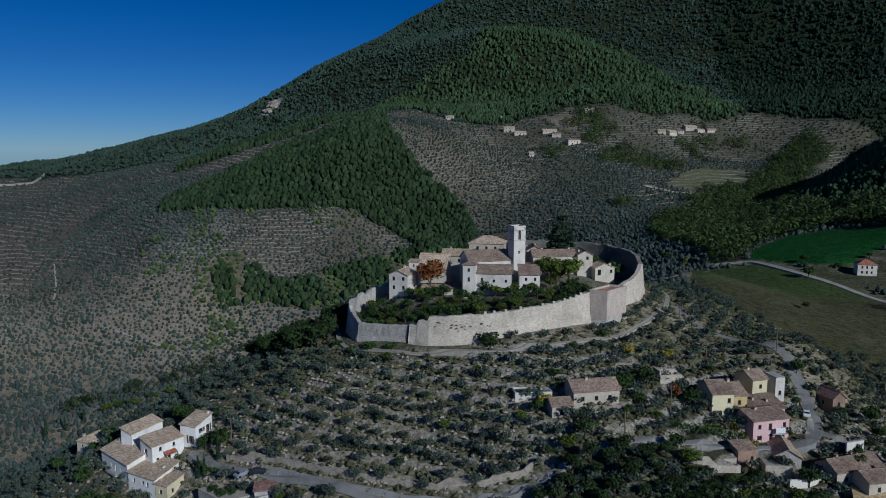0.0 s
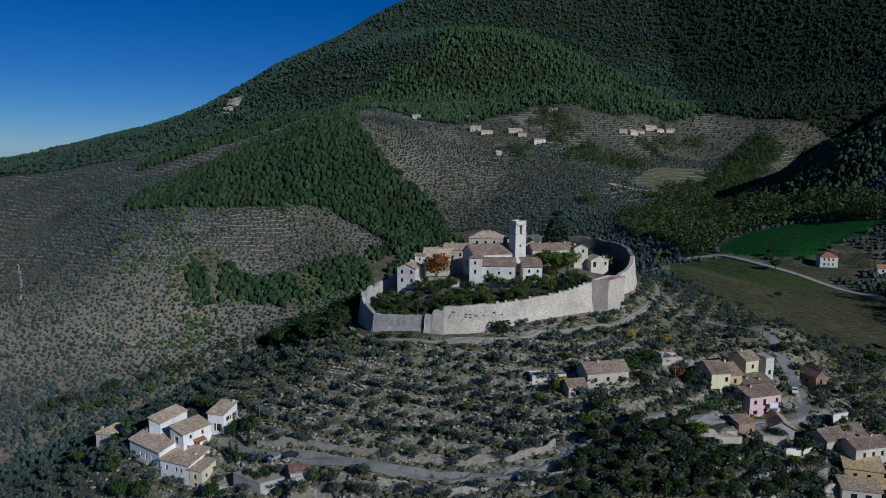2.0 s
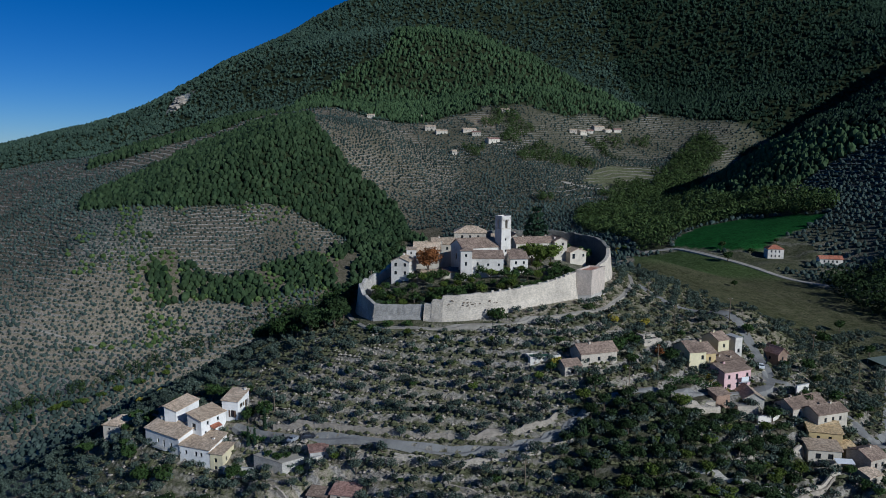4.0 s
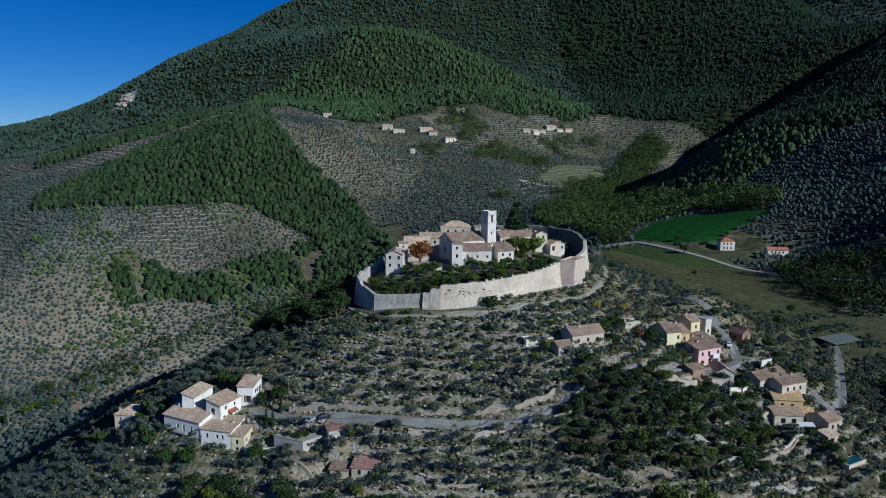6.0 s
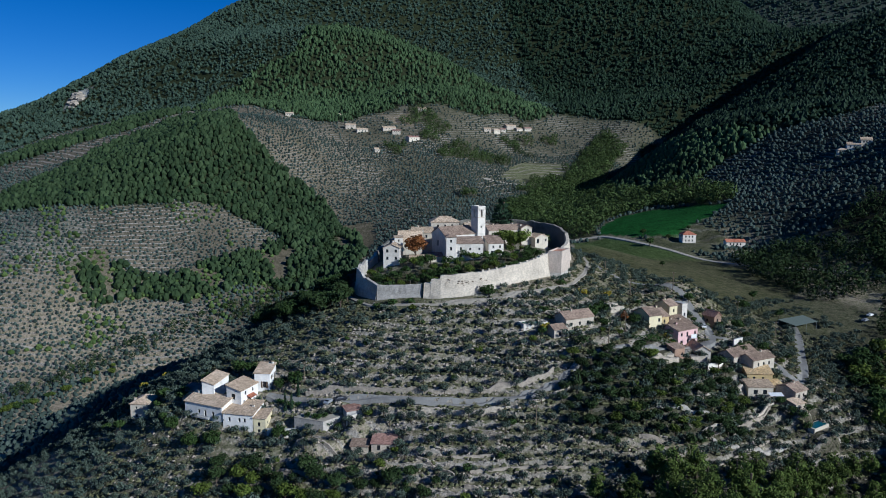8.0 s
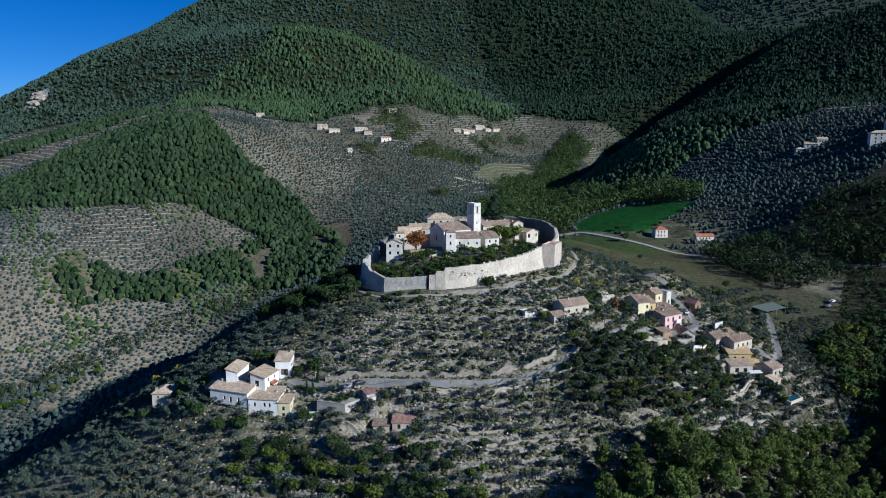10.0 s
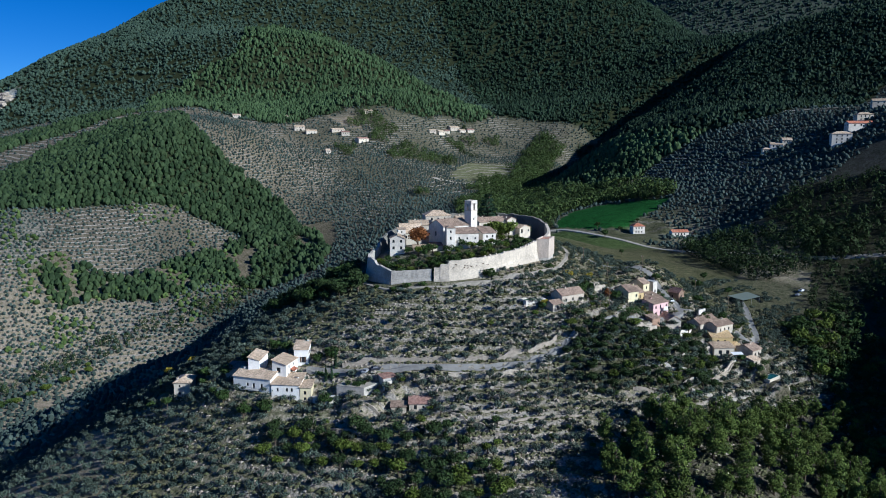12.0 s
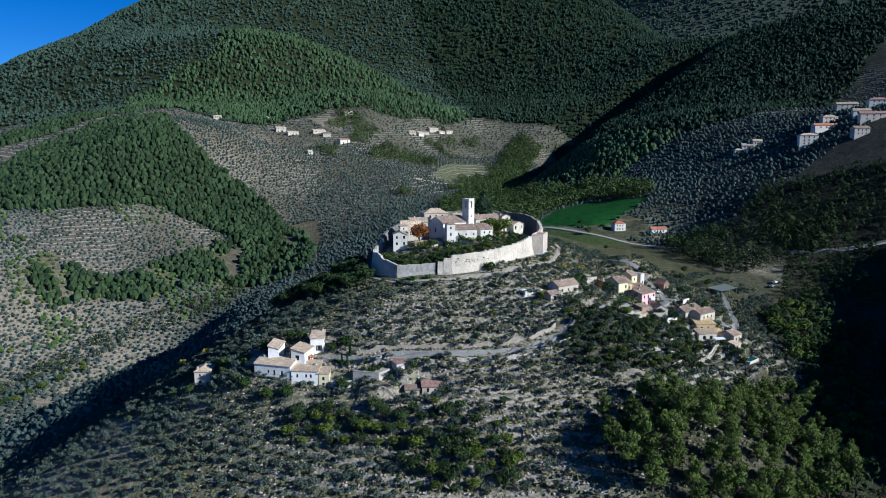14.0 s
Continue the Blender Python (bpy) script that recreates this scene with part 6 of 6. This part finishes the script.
def car(x, y, turn, paint, label):
    z = max(landz(x + dx, y + dy) for dx in (-1, 0, 1) for dy in (-1, 0, 1)) + 0.12
    t = thing("car", (x, y, z), label, "car")
    m = Matrix.Translation((x, y, z)) @ Matrix.Rotation(turn, 4, "Z")
    prof = [(-2.05, 0.35), (-2.1, 0.75), (-1.95, 0.98), (-1.5, 1.05), (-0.95, 1.42), (0.55, 1.45), (1.1, 1.02), (1.9, 0.88), (2.08, 0.65), (2.05, 0.35)]
    bm = bmesh.new()
    for zt in (0,):
        l = [bm.verts.new((px, -0.84 + (0.12 if pz > 1.1 else 0), pz)) for px, pz in prof]
        r = [bm.verts.new((px, 0.84 - (0.12 if pz > 1.1 else 0), pz)) for px, pz in prof]
        bm.faces.new(l)
        bm.faces.new(r[::-1])
        for i in range(len(prof)):
            j = (i + 1) % len(prof)
            bm.faces.new((l[j], l[i], r[i], r[j]))
    bmesh.ops.transform(bm, matrix=m, verts=bm.verts[:])
    part("body", bm, paint, t)
    for x0, z0, x1, z1 in ((1.13, 1.03, 0.62, 1.42), (-1.46, 1.08, -1.0, 1.41)):
        bm = bmesh.new()
        s = 0.03 if x0 > 0 else -0.03
        bm.faces.new([bm.verts.new(v) for v in ((x0 + s, -0.68, z0), (x0 + s, 0.68, z0), (x1 + s, 0.64, z1), (x1 + s, -0.64, z1))])
        bmesh.ops.transform(bm, matrix=m, verts=bm.verts[:])
        part("windscreen", bm, GLASS, t)
    for side in (-1, 1):
        bm = bmesh.new()
        bm.faces.new([bm.verts.new(v) for v in ((-1.2, side * 0.8, 1.1), (0.8, side * 0.8, 1.1), (0.45, side * 0.75, 1.38), (-0.9, side * 0.75, 1.38))])
        bmesh.ops.transform(bm, matrix=m, verts=bm.verts[:])
        part("side_window", bm, GLASS, t)
        for px in (-1.3, 1.3):
            bm = bmesh.new()
            bmesh.ops.create_cone(bm, segments=14, radius1=0.33, radius2=0.33, depth=0.22, cap_ends=True, matrix=m @ Matrix.Translation((px, side * 0.78, 0.33)) @ Matrix.Rotation(math.pi / 2, 4, "X"))
            part("wheel", bm, GLASS, t)


SILVER = plain("silver_paint", (0.5, 0.52, 0.54), 0.3, 0.5)
DARK = plain("dark_paint", (0.03, 0.035, 0.05), 0.3, 0.2, 0.5)
car(-51.5, 170.8, 0.9, SILVER, "silver hatchback parked beside the lane")
car(-47.6, 171.3, 0.2, DARK, "dark car parked by the garage")
car(97.5, 181.0, 1.2, WHITE, "white car parked between the houses")
car(212, 208, 0.3, WHITE, "white car parked at the field's edge")
car(206, 205, 0.3, SILVER, "silver car parked at the field's edge")

# swimming pool below the houses
pz = 58.8
basin = thing("swimming_pool", (105, 128, pz - 2), "small raised swimming pool with pale rim and teal water", "swimming pool")
bm = bmesh.new()
prism(bm, [(100.8, 125.8, pz), (109.2, 128.4, pz), (108.1, 132.0, pz), (99.7, 129.4, pz)], 2.6)
part("rim", bm, CREAM, basin)
bm = bmesh.new()
prism(bm, [(x, y, pz + 0.02) for x, y in scaled([(100.8, 125.8), (109.2, 128.4), (108.1, 132.0), (99.7, 129.4)], 0.84)], 0.015)
part("water", bm, plain("pool_water", (0.02, 0.10, 0.12), 0.08, 0.0, 0.5), basin, "teal pool water")

# shade net over a nursery at the lane
net = thing("shade_net", (169, 207, landz(169, 207)), "grey-green nursery shade net on posts", "shade net")
nz = max(landz(160, 205), landz(177, 208)) + 2.2
bm = bmesh.new()
prism(bm, [(160, 199, nz), (176, 203, nz), (178, 214, nz + 0.3), (160, 210, nz + 0.3)], 0.06)
part("canopy", bm, plain("net_cloth", (0.15, 0.18, 0.15), 0.8), net)
for x, y in ((160.3, 199.4), (168, 201.2), (175.7, 203.3), (177.5, 213.6), (169, 212), (160.3, 209.7)):
    bm = bmesh.new()
    limb(bm, (x, y, landz(x, y) - 0.5), (x, y, nz - 0.07), 0.08, 0.08, 6)
    part("post", bm, METAL, net)

# white farmhouse details
def on(p1, p2, a, b=0.0):
    p1, p2 = Vector(p1), Vector(p2)
    u = (p2 - p1).normalized()
    return p1 + u * a + Vector((-u.y, u.x)) * b, u


o, u = on((-96.8, 189.6), (-85.0, 179.5), 5.0, -1.4)
v = Vector((-u.y, u.x))
balcony = thing("balcony", (*o, 61), "grey concrete balcony with iron railing on the white house", "balcony")
bm = bmesh.new()
box(bm, o, u, v, (6.0, 1.36), 61.6, 61.8)
part("slab", bm, CONCRETE, balcony)
bm = bmesh.new()
for a in np.linspace(0.05, 5.95, 22):
    p = o + u * float(a)
    box(bm, p, u, v, (0.04, 0.04), 61.81, 62.75)
box(bm, o, u, v, (6.0, 0.05), 62.76, 62.82)
part("railing", bm, METAL, balcony)
buttress = thing("buttress", (-97, 188.5, 54), "sloping white buttress at the house corner", "buttress")
bm = bmesh.new()
o, u = on((-96.8, 189.6), (-85.0, 179.5), 0.3)
v = Vector((-u.y, u.x))
a = [o, o + u * 1.1]
top = [bm.verts.new((*(p - v * 0.02), 60.6)) for p in a]
low = [bm.verts.new((*(p - v * 2.6), 52.5)) for p in a]
bot = [bm.verts.new((*(p - v * 0.02), 52.5)) for p in a]
for f in ((top[0], top[1], low[1], low[0]), (top[0], low[0], bot[0]), (top[1], bot[1], low[1]), (bot[0], low[0], low[1], bot[1]), (top[0], bot[0], bot[1], top[1])):
    bm.faces.new(f)
part("masonry", bm, LIME, buttress)
solar = thing("solar_panel", (-87.5, 177, 56), "tilted dark blue solar panel on a pale frame", "solar panel")
bm = bmesh.new()
o, u = on((-96.8, 189.6), (-85.0, 179.5), 11.6, -3.6)
v = Vector((-u.y, u.x))
prism(bm, [(*o, 56.6), (*(o + u * 2.0), 56.6), (*(o + u * 2.0 + v * 2.4), 58.4), (*(o + v * 2.4), 58.4)], 0.1)
part("panel", bm, plain("solar_glass", (0.012, 0.02, 0.07), 0.15, 0.0, 0.5), solar)
bm = bmesh.new()
box(bm, o + u * 0.2 + v * 1.2, u, v, (1.6, 0.9), landz(*(o + v * 1.2)) - 1.0, 57.3)
part("stand", bm, CONCRETE, solar)
porch = thing("porch_roof", (-75, 184, 66), "brown tiled porch roof on the white house", "porch roof")
o, u = on((-78.8, 181.2), (-73.1, 189.0), 3.2, -1.5)
v = Vector((-u.y, u.x))
bm = bmesh.new()
prism(bm, [(*o, 67.2), (*(o + u * 3.6), 67.2), (*(o + u * 3.6 + v * 1.48), 67.9), (*(o + v * 1.48), 67.9)], 0.14)
part("slab", bm, TILES_RED, porch)
for k in (0.1, 3.4):
    bm = bmesh.new()
    box(bm, o + u * k, u, v, (0.14, 0.14), 60, 67.04)
    part("post", bm, WOOD, porch)
sheet = thing("laundry_sheet", (84.5, 168.8, 79), "white sheet hanging out to dry", "laundry")
o, u = on((78.4, 169.8), (90.4, 171.2), 5.8, -0.5)
v = Vector((-u.y, u.x))
bm = bmesh.new()
box(bm, o, u, v, (2.6, 0.04), 78.9, 80.4)
part("cloth", bm, WHITE, sheet)
bm = bmesh.new()
box(bm, o - u * 0.6, u, v, (4.0, 0.48), 78.55, 78.7)
part("balcony_slab", bm, CONCRETE, sheet)
skylight = thing("rooflight", (96.5, 158.5, 76), "dark glazed roof window in the brown roof", "roof window")
o, u = on((92.4, 156.0), (105.6, 160.0), 2.6, 1.6)
v = Vector((-u.y, u.x))
k = 1.9 / 4.5
bm = bmesh.new()
prism(bm, [(*o, 75.3 + k * 1.6), (*(o + u * 1.6), 75.3 + k * 1.6), (*(o + u * 1.6 + v * 1.3), 75.3 + k * 2.9), (*(o + v * 1.3), 75.3 + k * 2.9)], 0.06)
part("pane", bm, GLASS, skylight)

# hedges
def hedge(line, height, wide, material, label, seed):
    rg = np.random.RandomState(seed)
    q = curve_through([(x, y, 0) for x, y in line], 1.0)
    z = land(q[:, 0], q[:, 1])
    bl = np.c_[q[:, 0], q[:, 1], z + height / 2, np.full(len(q), 1.0), np.full(len(q), wide), np.full(len(q), height * 0.55)]
    v, f = leaf_cloud(rg, bl, 60 * len(q), 0.3)
    t = thing("hedge", (q[0, 0], q[0, 1], z[0]), label, "hedge")
    c = mesh_object("foliage", v, f, material)
    c.parent = t
    c.matrix_parent_inverse = t.matrix_world.inverted()
    bm = bmesh.new()
    for a, b in zip(q[::3], q[3::3]):
        limb(bm, (a[0], a[1], landz(a[0], a[1]) - 0.2), (b[0], b[1], landz(b[0], b[1]) + height * 0.4), 0.06, 0.03, 4)
    part("stems", bm, BARK, t)


hedge([(58.5, 167.5), (64, 168.2), (70, 168.0), (75, 167.0)], 3.0, 1.6, IVY, "broad dark green ivy hedge above the terrace", 1)
hedge([(-67, 182), (-63.5, 178.5), (-60, 176.8)], 1.4, 0.6, IVY, "clipped green hedge beside the lane", 2)
hedge([(-30, 174), (-18, 170.5), (-4, 168.5)], 1.4, 0.9, OLIVE, "row of grey-green shrubs along a terrace", 3)
hedge([(74, 171.5), (76.5, 169.0), (78.0, 167.4)], 1.8, 0.8, GOLD, "yellowing vine pergola beside the pink house", 4)
hedge([(150, 425), (152, 440), (158, 452)], 2.5, 2.0, GOLD, "yellow-green hedge at the field corner", 5)

# bare rock on the mountain flank
rk = thing("rock_outcrop", (-392, 1640, landz(-392, 1640)), "pale bare rock outcrop on the mountain flank", "rock")
rr = np.random.RandomState(4)
for k in range(16):
    x, y = -392 + rr.normal() * 9, 1640 + rr.normal() * 20
    bm = bmesh.new()
    bmesh.ops.create_icosphere(bm, subdivisions=2, radius=1.0)
    for w in bm.verts:
        w.co *= rr.uniform(0.75, 1.2)
    bmesh.ops.transform(bm, matrix=Matrix.Translation((x, y, landz(x, y))) @ Matrix.Diagonal((rr.uniform(6, 11), rr.uniform(8, 14), rr.uniform(3, 6), 1)), verts=bm.verts[:])
    part("boulder", bm, ROCK, rk)
ribbon("road_far", [(-800, 1180), (-743, 1185), (-719, 1193), (-696, 1196), (-701, 1238), (-719, 1299)], 3.0, TRACK, "pale road winding over the far ridge", 3.0)
ribbon("track_grove", [(-376, 665), (-398, 713), (-420, 750)], 1.6, TRACK, "pale track climbing through the olive grove", 0.3)
ribbon("track_valley", [(-308, 620), (-269, 599), (-242, 586)], 1.8, TRACK, "pale farm track across the olive grove", 0.3)

# white parapet, pale terrace walls and awning of the eastern houses
for line, hgt, mat in ((((57, 147), (64, 150), (72, 155)), 1.5, STONE_HOUSE), (((60, 138), (74, 142), (84, 145), (90, 147)), 1.4, STONE_HOUSE), (((56, 126), (76, 133), (94, 137)), 1.5, STONE_HOUSE), (((55, 159), (61, 157), (70, 157)), 1.8, STONE_HOUSE), (((81, 155.5), (86, 156.5), (90, 159)), 2.2, LIME)):
    stone_wall("stone_wall", line, hgt, 0.5, mat, "white rendered garden wall" if mat is LIME else "pale stone wall holding a terrace below the village")

# white gable wall standing over the brown roofs, and an awning
screen = thing("parapet_wall", (101, 164, 70), "white plastered gable wall standing above brown roofs", "wall")
pu = Vector((13.2, 4.0)).normalized()
pv = Vector((-pu.y, pu.x))
po = Vector((92.4, 156.0)) + pu * 9.6 + pv * 6.75
bm = bmesh.new()
box(bm, po, pu, pv, (5.4, 0.4), 66, 78.5)
part("panel", bm, LIME, screen)
bm = bmesh.new()
box(bm, po - pu * 0.06 - pv * 0.06, pu, pv, (5.52, 0.52), 78.51, 78.66)
part("coping", bm, CONCRETE, screen)
awning = thing("awning", (96, 139, 63), "white cloth awning on thin posts before the low house", "awning")
bm = bmesh.new()
prism(bm, [(94.0, 138.6, 66.3), (98.6, 137.4, 66.3), (99.2, 139.6, 66.8), (94.6, 140.8, 66.8)], 0.05)
part("cloth", bm, WHITE, awning)
for x, y in ((94.2, 138.8), (98.4, 137.7)):
    bm = bmesh.new()
    limb(bm, (x, y, 62.6), (x, y, 66.24), 0.05, 0.05, 6)
    part("post", bm, METAL, awning)
